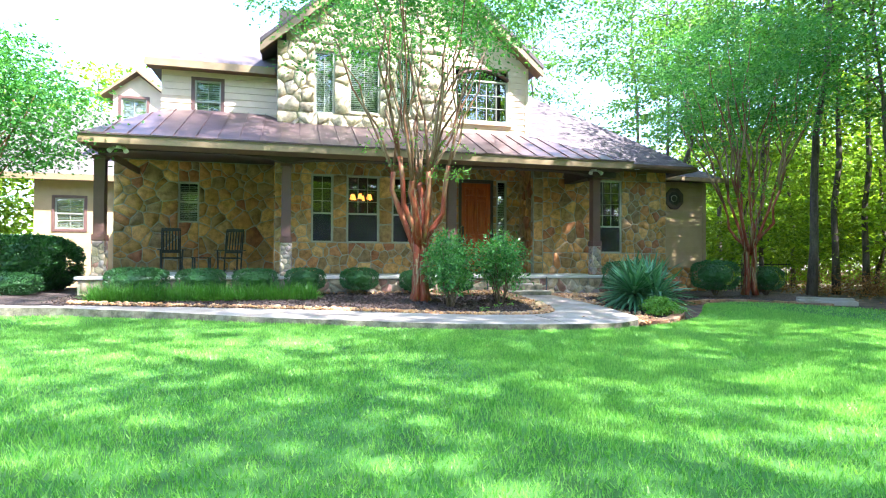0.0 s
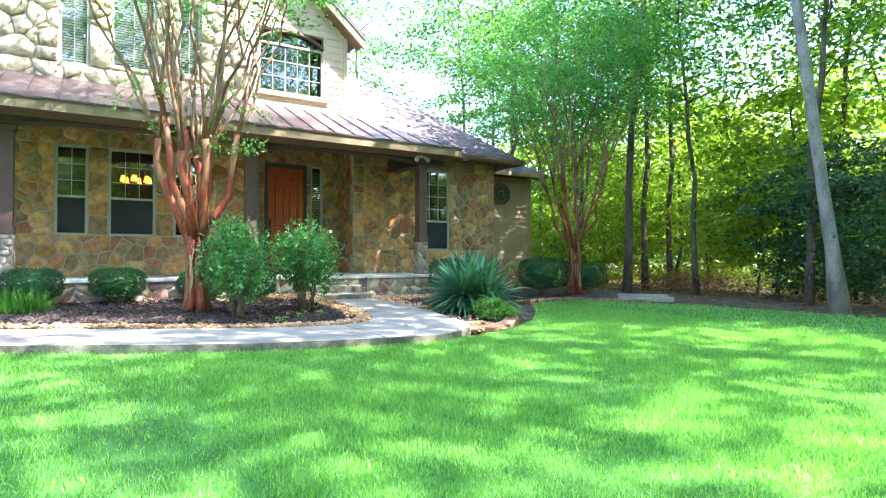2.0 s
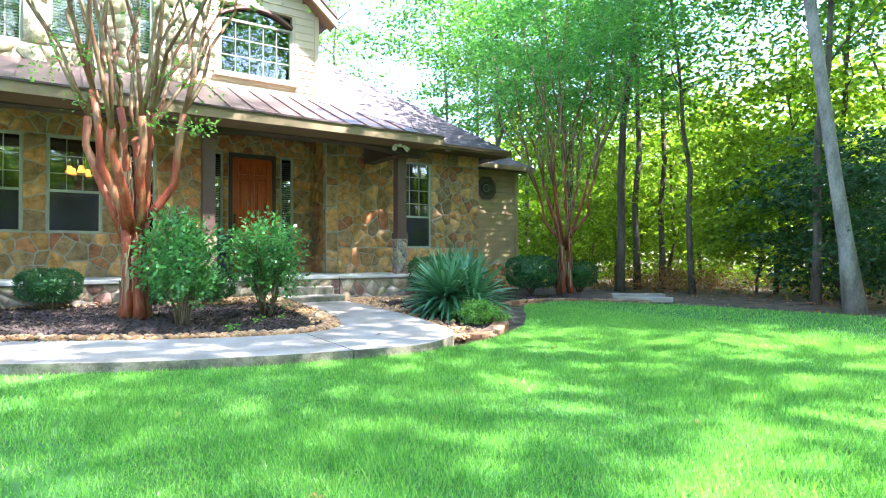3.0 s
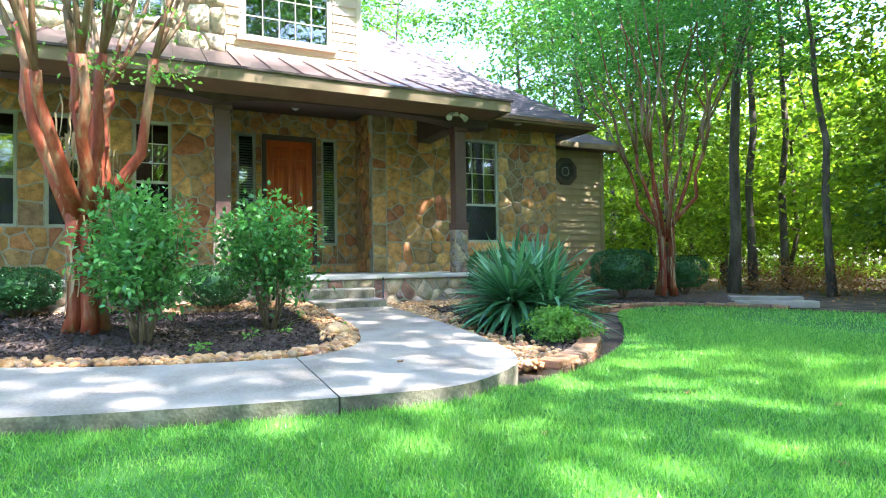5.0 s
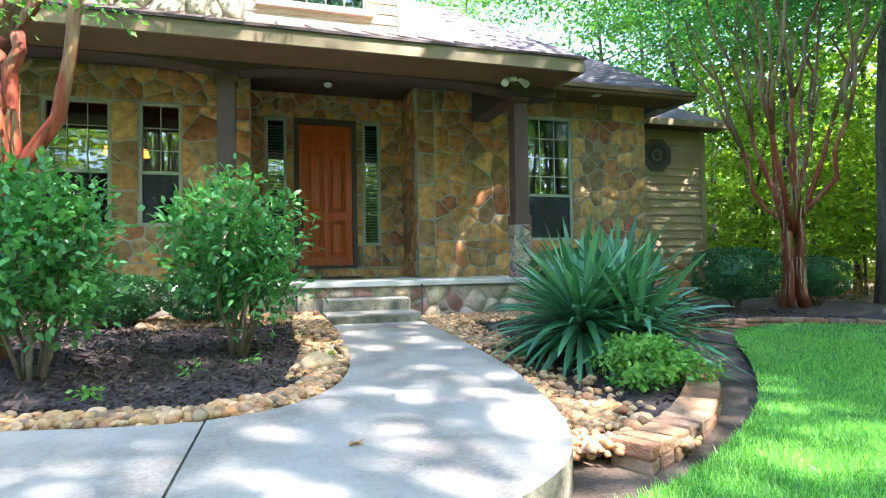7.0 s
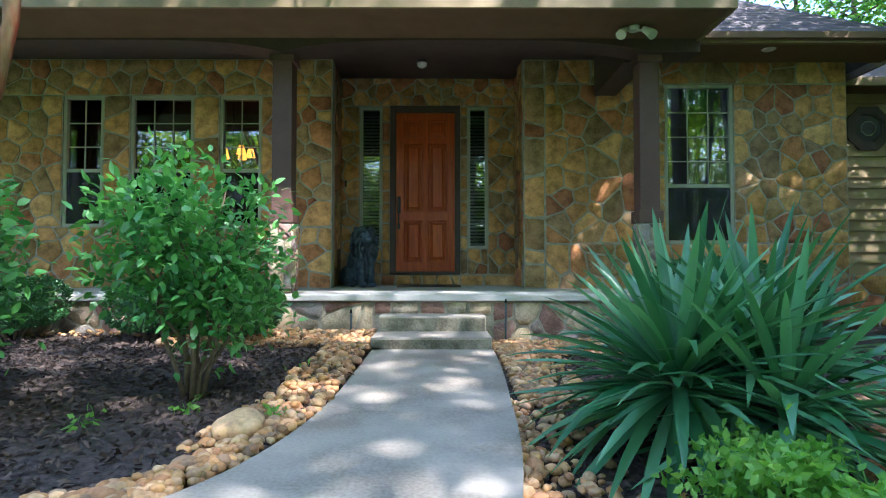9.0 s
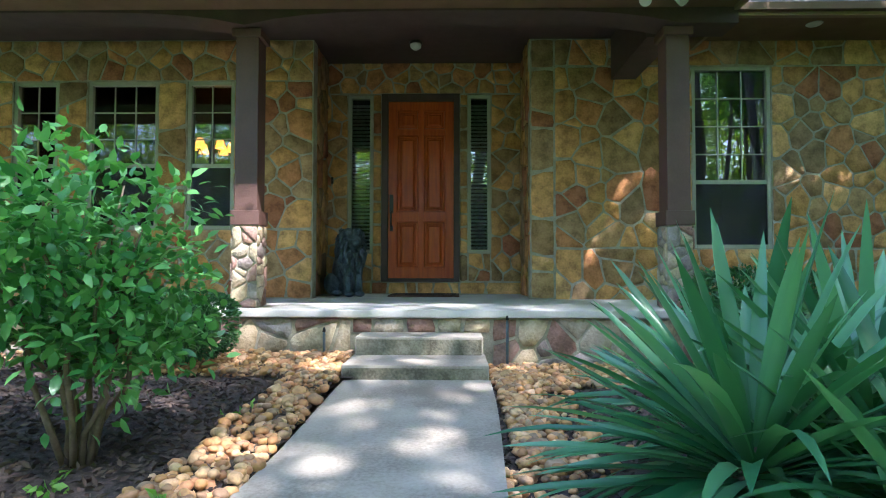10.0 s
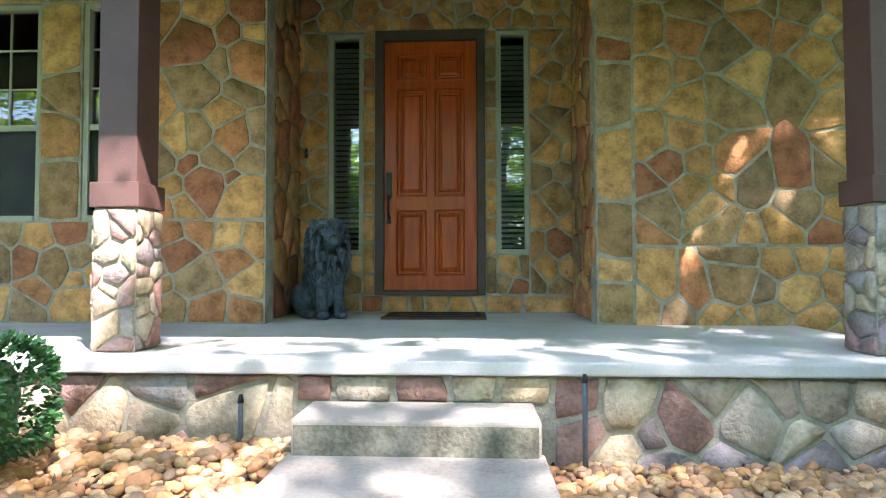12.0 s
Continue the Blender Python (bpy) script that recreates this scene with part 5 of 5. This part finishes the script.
for k in range(10):
    part("stem", tube(bmesh.new(), limb_line(random.Random(k), (0.05 * k - 0.25, 0, -0.03), (0.06 * k - 0.3, 0.05, 0.3), 0.03, 3), [0.006, 0.005, 0.004, 0.003], 4), LEAF_LIME, lime)
for k, (x, y) in enumerate(((3.6, 11.2), (2.7, 10.3), (4.0, 12.3), (3.2, 10.9), (4.15, 11.0), (2.0, 11.9))):
    w = thing("weed_seedling", "small bright green seedling in the mulch", "plant", "seedlings", (x, y, 0.12))
    crown("foliage", [(0, 0, 0.05), (0.05, 0.02, 0.06), (-0.04, 0.03, 0.04)], 7, 0.03, 0.06, 0.03, LEAF_LIME, w, 200 + k)
for k, (x0, x1) in enumerate(((-4.75, -3.4), (-3.3, -2.0), (-1.9, -0.3))):
    t = thing("border_grass", "clump of bright green border grass", "grass", "border grass clumps", ((x0 + x1) / 2, 13.05, 0.16))
    m = 2200
    a = g.uniform(0, 2 * math.pi, m)
    d = np.stack([np.cos(a), np.sin(a), np.zeros(m)], axis=1)
    base = np.stack([g.uniform(x0 - (x0 + x1) / 2, x1 - (x0 + x1) / 2, m), g.normal(size=m) * 0.13, np.zeros(m)], axis=1)
    blades("blades", base, d, 0.52, 0.014, LEAF_LIRIOPE, t, g, 0.5, 3, (0.6, 1.45))

# ---- lawn grass ----
def turf_blades(name, n, x0, x1, y0, y1, length, width, seed):
    g = np.random.default_rng(seed)
    x, y = g.uniform(x0, x1, n), g.uniform(y0, y1, n)
    keep = inside(x, y, lawn_poly)
    x, y = x[keep], y[keep]
    n = len(x)
    base = np.stack([x, y, np.full(n, -0.01)], axis=1)
    way = np.stack([g.normal(size=n) * 0.45, g.normal(size=n) * 0.45, np.ones(n)], axis=1)
    side = unit(np.cross(way, g.normal(size=(n, 3))))
    ln = length * g.uniform(0.6, 1.3, (n, 1)) * (0.9 + 0.25 * np.sin(x * 2.1)[:, None] * np.cos(y * 1.7)[:, None])
    v = np.stack([base - side * width / 2, base + side * width / 2, base + unit(way) * ln], axis=1).reshape(-1, 3)
    f = np.arange(3 * n).reshape(-1, 3)
    return tagged(raw(name, v, f, GRASS, lawn), kind="stuff")


turf_blades("grass_near", 330000, -5.0, 9.5, 1.4, 12.8, 0.06, 0.009, 1)
turf_blades("grass_path", 170000, 1.0, 8.5, 3.0, 9.3, 0.055, 0.007, 2)
turf_blades("grass_far", 150000, -16.0, 13.0, 0.5, 13.2, 0.065, 0.014, 3)
rl = random.Random(8)
for x, y in ((1.57, 6.87), (1.85, 5.17), (4.16, 4.93), (4.16, 7.24), (5.48, 7.53), (3.4, 6.4), (6.4, 8.1), (2.9, 5.9), (5.0, 6.3), (6.0, 6.9), (7.6, 8.8)):
    lf = thing("fallen_leaf", "curled dry brown fallen leaf", "leaf", "fallen leaves", (x, y, 0.01))
    bm = bmesh.new()
    vs = [bm.verts.new((0.032 * math.cos(a) * (1 + 0.3 * math.cos(2 * a)), 0.02 * math.sin(a), 0.008 * math.cos(3 * a))) for a in (k * math.pi / 5 for k in range(10))]
    c = bm.verts.new((0, 0, -0.006))
    for k in range(10):
        bm.faces.new((vs[k], vs[(k + 1) % 10], c))
    part("blade", bm, LEAF_DRY, lf)
    lf.rotation_euler[2] = rl.uniform(0, 6)
lf2 = copy_thing(lf, pose(4.07, 9.01, 0.112, 0, 0, 30))

# ---- porch things ----
def rocking_chair(at, turn):
    t = thing("rocking_chair", "black painted slatted rocking chair on the porch", "chair", "porch rocking chairs", at)
    t.rotation_euler[2] = radians(turn)
    for s in (-1, 1):
        pts = [(s * 0.24, -0.42 + 0.9 * i / 8, 0.03 + 0.1 * ((i - 4) / 4) ** 2) for i in range(9)]
        part("rocker", tube(bmesh.new(), pts, [0.02] * 9, 6), BLACKWOOD, t)
        part("leg", tube(bmesh.new(), [(s * 0.25, -0.22, 0.04), (s * 0.27, -0.24, 0.62)], [0.022, 0.022], 8), BLACKWOOD, t)
        part("leg", tube(bmesh.new(), [(s * 0.23, 0.2, 0.04), (s * 0.23, 0.3, 0.6), (s * 0.23, 0.42, 1.2)], [0.022, 0.022, 0.018], 8), BLACKWOOD, t)
        boxed("armrest", (s * 0.29 - 0.05, -0.32, 0.62, s * 0.29 + 0.05, 0.32, 0.645), BLACKWOOD, t, 0.008)
    for k in range(6):
        boxed("seat_slat", (-0.26, -0.25 + 0.085 * k, 0.42 - 0.006 * k, 0.26, -0.18 + 0.085 * k, 0.44 - 0.006 * k), BLACKWOOD, t)
    for z, y in ((0.55, 0.27), (1.15, 0.41)):
        boxed("back_rail", (-0.24, y, z, 0.24, y + 0.025, z + 0.09), BLACKWOOD, t, 0.006)
    for k in range(6):
        x = -0.19 + 0.076 * k
        part("back_slat", tube(bmesh.new(), [(x, 0.28, 0.6), (x, 0.34, 0.88), (x, 0.415, 1.16)], [0.017, 0.02, 0.015], 6), BLACKWOOD, t)
    return t


rocking_chair((-3.95, 16.9, PORCH), 12)
rocking_chair((-2.45, 16.9, PORCH), -12)
tb = thing("side_table", "low black slatted side table between the chairs", "table", at=(-3.2, 17.0, PORCH))
for k in range(5):
    boxed("slat", (-0.24 + 0.1 * k, -0.22, 0.42, -0.16 + 0.1 * k, 0.22, 0.44), BLACKWOOD, tb)
for sx in (-0.2, 0.2):
    for sy in (-0.18, 0.18):
        boxed("leg", (sx - 0.02, sy - 0.02, 0, sx + 0.02, sy + 0.02, 0.42), BLACKWOOD, tb)

# seated lion statue, one cast
bm = bmesh.new()
def blob(c, r, sub=3):
    return bmesh.ops.create_icosphere(bm, subdivisions=sub, radius=1, matrix=Matrix.Translation(c) @ Matrix.Diagonal((*r, 1)))["verts"]
blob((0, 0.22, 0.3), (0.15, 0.2, 0.28))
blob((0, 0.1, 0.42), (0.14, 0.16, 0.28))
for s in (-1, 1):
    blob((s * 0.13, 0.3, 0.16), (0.09, 0.19, 0.15))
    blob((s * 0.15, 0.12, 0.04), (0.06, 0.11, 0.04))
    tube(bm, [(s * 0.085, 0.0, 0.5), (s * 0.08, -0.04, 0.28), (s * 0.08, -0.06, 0.03)], [0.07, 0.055, 0.05], 10)
    blob((s * 0.08, -0.09, 0.035), (0.055, 0.085, 0.04))
    blob((s * 0.12, 0.02, 0.86), (0.03, 0.02, 0.035), 2)
blob((0, 0.0, 0.74), (0.12, 0.13, 0.14))
blob((0, -0.11, 0.7), (0.06, 0.06, 0.055))
blob((0, -0.02, 0.3), (0.05, 0.06, 0.2))
tube(bm, [(0.1, 0.46, 0.05), (0.24, 0.36, 0.04), (0.24, 0.2, 0.04)], [0.03, 0.028, 0.035], 8)
rm = random.Random(6)
for k in range(230):
    a, z = rm.uniform(0, 6.28), rm.uniform(0.34, 0.9)
    if math.sin(a) < -0.75 and 0.64 < z < 0.84:
        continue
    r = 0.175 * math.sin(min(math.pi, (z - 0.26) / 0.7 * math.pi * 0.92)) ** 0.6
    c, s = math.cos(a), math.sin(a)
    p = Vector((c * r, s * r * 0.95 + 0.02, z))
    tube(bm, [p, p + Vector((c * 0.03, s * 0.03, -0.02)), p + Vector((c * 0.022 + rm.uniform(-0.02, 0.02), s * 0.022, -0.085))], [0.02, 0.022, 0.006], 5)
lion = part("lion_statue", bm, BLUEBLACK)
lion.matrix_world = pose(3.9, 16.5, PORCH + 0.004, 0, 0, 38)
tagged(lion, "dark blue black cast seated lion statue beside the door", "statue")

mat_t = thing("door_mat", "brown coir door mat with dark bars", "mat", at=(4.86, 16.72, PORCH))
boxed("pad", (-0.47, -0.3, 0.0, 0.47, 0.3, 0.022), MATTING, mat_t, 0.006)
for d in ((-0.42, -0.26, 0.42, -0.21), (-0.42, 0.21, 0.42, 0.26), (-0.42, -0.2, -0.37, 0.2), (0.37, -0.2, 0.42, 0.2), (-0.26, -0.06, 0.26, 0.07)):
    boxed("pattern_bar", (d[0], d[1], 0.022, d[2], d[3], 0.027), MAT_DARK, mat_t)

for x, z0, z1 in ((4.08, 0.12, 0.49), (5.73, 0.12, 0.6)):
    st = thing("light_stake", "slim blue grey metal stake in the gravel", "stake", "path stakes", (x, 14.08, 0))
    part("rod", tube(bmesh.new(), [(0, 0, z0), (0, 0, z1 - 0.05), (0, 0, z1)], [0.013, 0.013, 0.008], 8), surface("stake_paint", (0.07, 0.1, 0.13), (0.12, 0.16, 0.2), 9, 0.5, 0.1), st)
    part("cap", tube(bmesh.new(), [(0, 0, z1 - 0.02), (0, 0, z1 + 0.02)], [0.017, 0.008], 8), BLACK, st)

lamp = thing("ceiling_light", "small unlit glass ceiling light in the entry", "lamp", at=(4.75, 16.4, 4.02))
part("base", tube(bmesh.new(), [(0, 0, 0), (0, 0, -0.03)], [0.09, 0.085], 16), BLACK, lamp)
part("shade", tube(bmesh.new(), [(0, 0, -0.03), (0, 0, -0.07), (0, 0, -0.1)], [0.075, 0.07, 0.03], 16), WHITEMETAL, lamp)


def floodlight(at):
    t = thing("floodlight", "twin white floodlight under the eave", "lamp", "eave floodlights", at)
    part("bracket", tube(bmesh.new(), [(0, 0, 0), (0, 0, -0.05)], [0.06, 0.05], 12), WHITEMETAL, t)
    for s in (-1, 1):
        part("arm", tube(bmesh.new(), [(0, 0, -0.04), (s * 0.1, -0.03, -0.05)], [0.014, 0.014], 6), WHITEMETAL, t)
        part("lamp_head", tube(bmesh.new(), [(s * 0.09, -0.02, -0.03), (s * 0.14, -0.06, -0.08), (s * 0.17, -0.1, -0.13)], [0.03, 0.045, 0.055], 12), WHITEMETAL, t)


floodlight((7.1, 14.0, 3.53))
floodlight((-4.5, 14.0, 3.53))
vent = thing("soffit_downlight", "small round soffit downlight", "lamp", at=(9.4, 15.5, 3.86))
part("trim_ring", tube(bmesh.new(), [(0, 0, 0.0), (0, 0, -0.012)], [0.09, 0.075], 18), WHITEMETAL, vent)
bell = thing("door_bell", "small dark doorbell hook on the stone", "doorbell", at=(3.5, DW - 0.04, 2.3))
part("plate", box(bmesh.new(), -0.015, -0.02, -0.05, 0.015, 0.0, 0.05, 0.004), BLACK, bell)
part("button", tube(bmesh.new(), [(0, -0.02, 0), (0, -0.035, 0)], [0.012, 0.01], 8), BLACK, bell)

ch = thing("chandelier", "chandelier with glowing amber shades inside", "lamp", at=(1.3, 18.2, 3.0))
part("stem", tube(bmesh.new(), [(0, 0, 1.0), (0, 0, 0.0), (0, 0, -0.25)], [0.012, 0.02, 0.03], 8), BLACK, ch)
for k in range(6):
    a = k * math.pi / 3 + 0.3
    c, s = math.cos(a) * 0.3, math.sin(a) * 0.3
    part("arm", tube(bmesh.new(), [(0, 0, -0.15), (c * 0.6, s * 0.6, -0.22), (c, s, -0.08)], [0.01, 0.01, 0.01], 6), BLACK, ch)
    part("shade", tube(bmesh.new(), [(c, s, -0.06), (c, s, 0.09)], [0.085, 0.045], 12), SHADE, ch, "glowing amber shade")

# iron fence in the shade beyond the house
fence = thing("iron_fence", "low black iron fence at the wood's edge", "fence")
for k in range(34):
    part("picket", tube(bmesh.new(), [(13.4 + 0.12 * k, 17.6, -0.05), (13.4 + 0.12 * k, 17.6, 1.0)], [0.009, 0.009], 5), BLACK, fence)
for z in (0.15, 0.92):
    boxed("rail", (13.35, 17.58, z, 17.5, 17.62, z + 0.03), BLACK, fence)

# flat stones at the bed's corner, brush pile under the trees
for k, (x, y, a) in enumerate(((12.25, 11.6, -35), (13.2, 12.5, -40))):
    s = thing("flat_stone", "long flat pale stone slab at the bed edge", "stone", "bed slabs", (x, y, 0.02))
    s.rotation_euler[2] = radians(a)
    boxed("slab", (-0.65, -0.16, -0.05, 0.65, 0.16, 0.07), WALKCON, s, 0.02)
bp = tagged(thing("brush_pile", "heap of dry reddish brush under the trees", "brush", at=(18.2, 15.0, 0)), kind="stuff")
g = np.random.default_rng(14)
cs = np.stack([g.normal(size=300) * 1.3, g.normal(size=300) * 1.5, np.abs(g.normal(size=300)) * 0.36], axis=1)
crown("dry_leaves", cs, 14, 0.16, 0.12, 0.035, LEAF_DRY, bp, 15)
und = tagged(thing("underwood", "mixed green undergrowth along the woodland edge", "undergrowth"), kind="stuff")
cs = []
while len(cs) < 1500:
    x, y = g.uniform(14.6, 30), g.uniform(-2, 34)
    if 13 < x < 19.8 and 12.2 < y < 18 or x < 16.5 and g.uniform() < 0.7:
        continue
    cs.append((x, y, abs(g.normal()) * 0.5 + 0.05))
# undergrowth shares the leaf colour that has sunlight painted in
crown("foliage", cs, 16, 0.26, 0.13, 0.06, LEAF_SUN_TINT, und, 16)
cs = np.stack([g.uniform(12.6, 30, 2500), g.uniform(-2, 34, 2500), np.full(2500, -0.03)], axis=1)
lit = leaves("leaf_litter", cs, np.stack([g.normal(size=2500), g.normal(size=2500), np.full(2500, 0.15)], axis=1), 0.11, 0.06, LEAF_DRY, und, g)

# ---- stones and pebbles, last ----
rng = random.Random(12)
stonework(left_rects, front(FW), rng, STONE, wall_left, (0.27, 0.2))
stonework([(6.2, 6.5, PORCH, ZT)], front(FW), rng, STONE, wall_right, (0.3, 0.3))
stonework([(6.5, 10.77, Z0, 1.29), (6.5, 10.77, 3.55, ZT), (6.5, 8.2, 1.29, 3.55), (9.17, 10.77, 1.29, 3.55)], front(FW), rng, STONE, wall_right, (0.27, 0.2))
stonework(door_rects, front(DW), rng, STONE, wall_door, (0.22, 0.19), 0.012, 0.01)
stonework([(-5.8, -4.07, 0.7, 3.95), (-3.5, -1.26, 0.7, 3.95), (-4.07, -3.5, 0.7, 2.14), (-4.07, -3.5, 3.33, 3.95)], front(18.5), rng, STONE, back, (0.34, 0.27), 0.012, 0.018)
stonework([(-5.3, 4.3, 0.05, PORCH - 0.075), (4.3, 5.6, 0.44, PORCH - 0.075), (5.6, 7.65, 0.05, PORCH - 0.075)], front(RISER), rng, STONE_PALE, riser, (0.25, 0.17), 0.013, 0.016)
stonework([(10.8, 13.2, 0.0, 0.84)], front(DW - 0.06), rng, STONE, base_w, (0.3, 0.24), 0.012, 0.02)
stonework([(FW, DW, 0.0, 3.85)], lambda u, v, h: (10.77 + h, u, v), rng, STONE, wall_right, (0.3, 0.26))


def rock(name, at, r, flat, rng, material, parent=None, sub=2):
    bm = bmesh.new()
    bmesh.ops.create_icosphere(bm, subdivisions=sub, radius=1)
    o = Vector((rng.uniform(0, 50), rng.uniform(0, 50), 0))
    for v in bm.verts:
        v.co *= 1 + 0.28 * noise.noise(v.co * 1.3 + o)
        v.co = Vector((v.co.x * r * rng.uniform(0.98, 1.02), v.co.y * r * 0.8, v.co.z * r * flat))
    for f in bm.faces:
        f.smooth = True
    ob = part(name, bm, material, parent)
    ob.matrix_world = pose(*at, rng.uniform(-15, 15), rng.uniform(-15, 15), rng.uniform(0, 360))
    return ob


pebbles = thing("river_stone_border", "border of rounded tan river stones", "stones", kind="structure")
shapes = [rock("river_stone", (4.3, 13.9 - 0.03 * k, 0.3), 0.036, 0.62, rng, PEBBLE, pebbles).data for k in range(8)]
def back_edge(t):
    i = t * (len(wb) - 1)
    k = int(i)
    a, b = wb[min(k, len(wb) - 1)], wb[min(k + 1, len(wb) - 1)]
    return a[0] + (b[0] - a[0]) * (i - k), a[1] + (b[1] - a[1]) * (i - k)
spots = []
for _ in range(2900):
    x, y = back_edge(rng.uniform(0.0, 0.9))
    w = 0.4 if y > 10.6 and x > 3.9 else 0.26
    d = rng.uniform(0.02, w)
    x, y = (x - d, y) if x > 3.95 and y > 10 else (x - d * 0.3, y + d)
    spots.append((x, y))
spots += [(rng.uniform(2.4, 4.35), rng.uniform(13.3, 14.15)) for _ in range(1700)]
spots += [(rng.uniform(-3, 2.6), rng.uniform(13.85, 14.15)) for _ in range(160)]
spots += [(rng.uniform(5.55, 7.6), rng.uniform(13.35, 14.15)) for _ in range(1900)]
spots += [(5.58 + abs(rng.gauss(0, 0.2)), rng.uniform(11.6, 13.7)) for _ in range(1000)]
spots += [(5.28 + abs(rng.gauss(0, 0.24)), rng.uniform(9.2, 11.6)) for _ in range(750)]
spots += [(rng.uniform(5.05, 5.75), rng.uniform(8.85, 9.7)) for _ in range(430)]
spots.sort(key=lambda p: (p[0] - 4.9) ** 2 + (p[1] - 12.6) ** 2)
pv = [np.array([v.co for v in me.vertices]) for me in shapes]
pf = [np.array([p.vertices for p in me.polygons]) for me in shapes]
jv, jf, off = [], [], 0
for i, (x, y) in enumerate(spots):
    s = rng.uniform(0.5, 1.15) * (1.6 if rng.random() < 0.06 else 1)
    m = pose(x, y, float(bed_height(x, y) if x < 5 else right_height(x, y)) + rng.uniform(0.0, 0.05), rng.uniform(-20, 20), rng.uniform(-20, 20), rng.uniform(0, 360)) @ Matrix.Diagonal((s, s, s, 1))
    if i < 290:
        ob = new("river_stone", shapes[i % 8])
        ob.parent = pebbles
        ob.matrix_basis = m
    else:
        q = np.array(m)
        v = pv[i % 8] @ q[:3, :3].T + q[:3, 3]
        jv.append(v)
        jf.append(pf[i % 8] + off)
        off += len(v)
tagged(raw("river_stones", np.concatenate(jv), np.concatenate(jf), PEBBLE_J, pebbles, smooth=True), kind="stuff")
rock("boulder", (4.06, 10.78, 0.17), 0.13, 0.6, rng, PEBBLE_J, pebbles, 3)
edge = thing("bed_edging", "stacked reddish flat edging stones round the bed", "edging", kind="structure")
line = smooth_line([Vector(p) for p in ((5.3, 8.82, 0), (5.82, 9.1, 0), (6.58, 9.82, 0), (7.28, 10.85, 0), (8.25, 12.35, 0), (9.3, 12.95, 0), (10.5, 13.15, 0), (11.4, 12.4, 0), (12.0, 11.2, 0))], 4)
for i, (a, b) in enumerate(zip(line, line[1:])):
    c, d = (a + b) / 2, b - a
    for lvl in range(2):
        bm = bmesh.new()
        w = d.length * rng.uniform(0.44, 0.5)
        box(bm, -w, -0.11, -0.034, w, 0.11, 0.034, 0.016)
        for v in bm.verts:
            v.co += Vector((noise.noise(v.co * 7 + c), noise.noise(v.co * 8 - c), noise.noise(v.co * 6 + c * 2))) * 0.02
        ob = part("edging_stone", bm, EDGE, edge)
        ob.matrix_world = pose(c.x, c.y, -0.06 + 0.066 * lvl, rng.uniform(-4, 4), rng.uniform(-4, 4), math.degrees(math.atan2(d.y, d.x)) + rng.uniform(-6, 6))
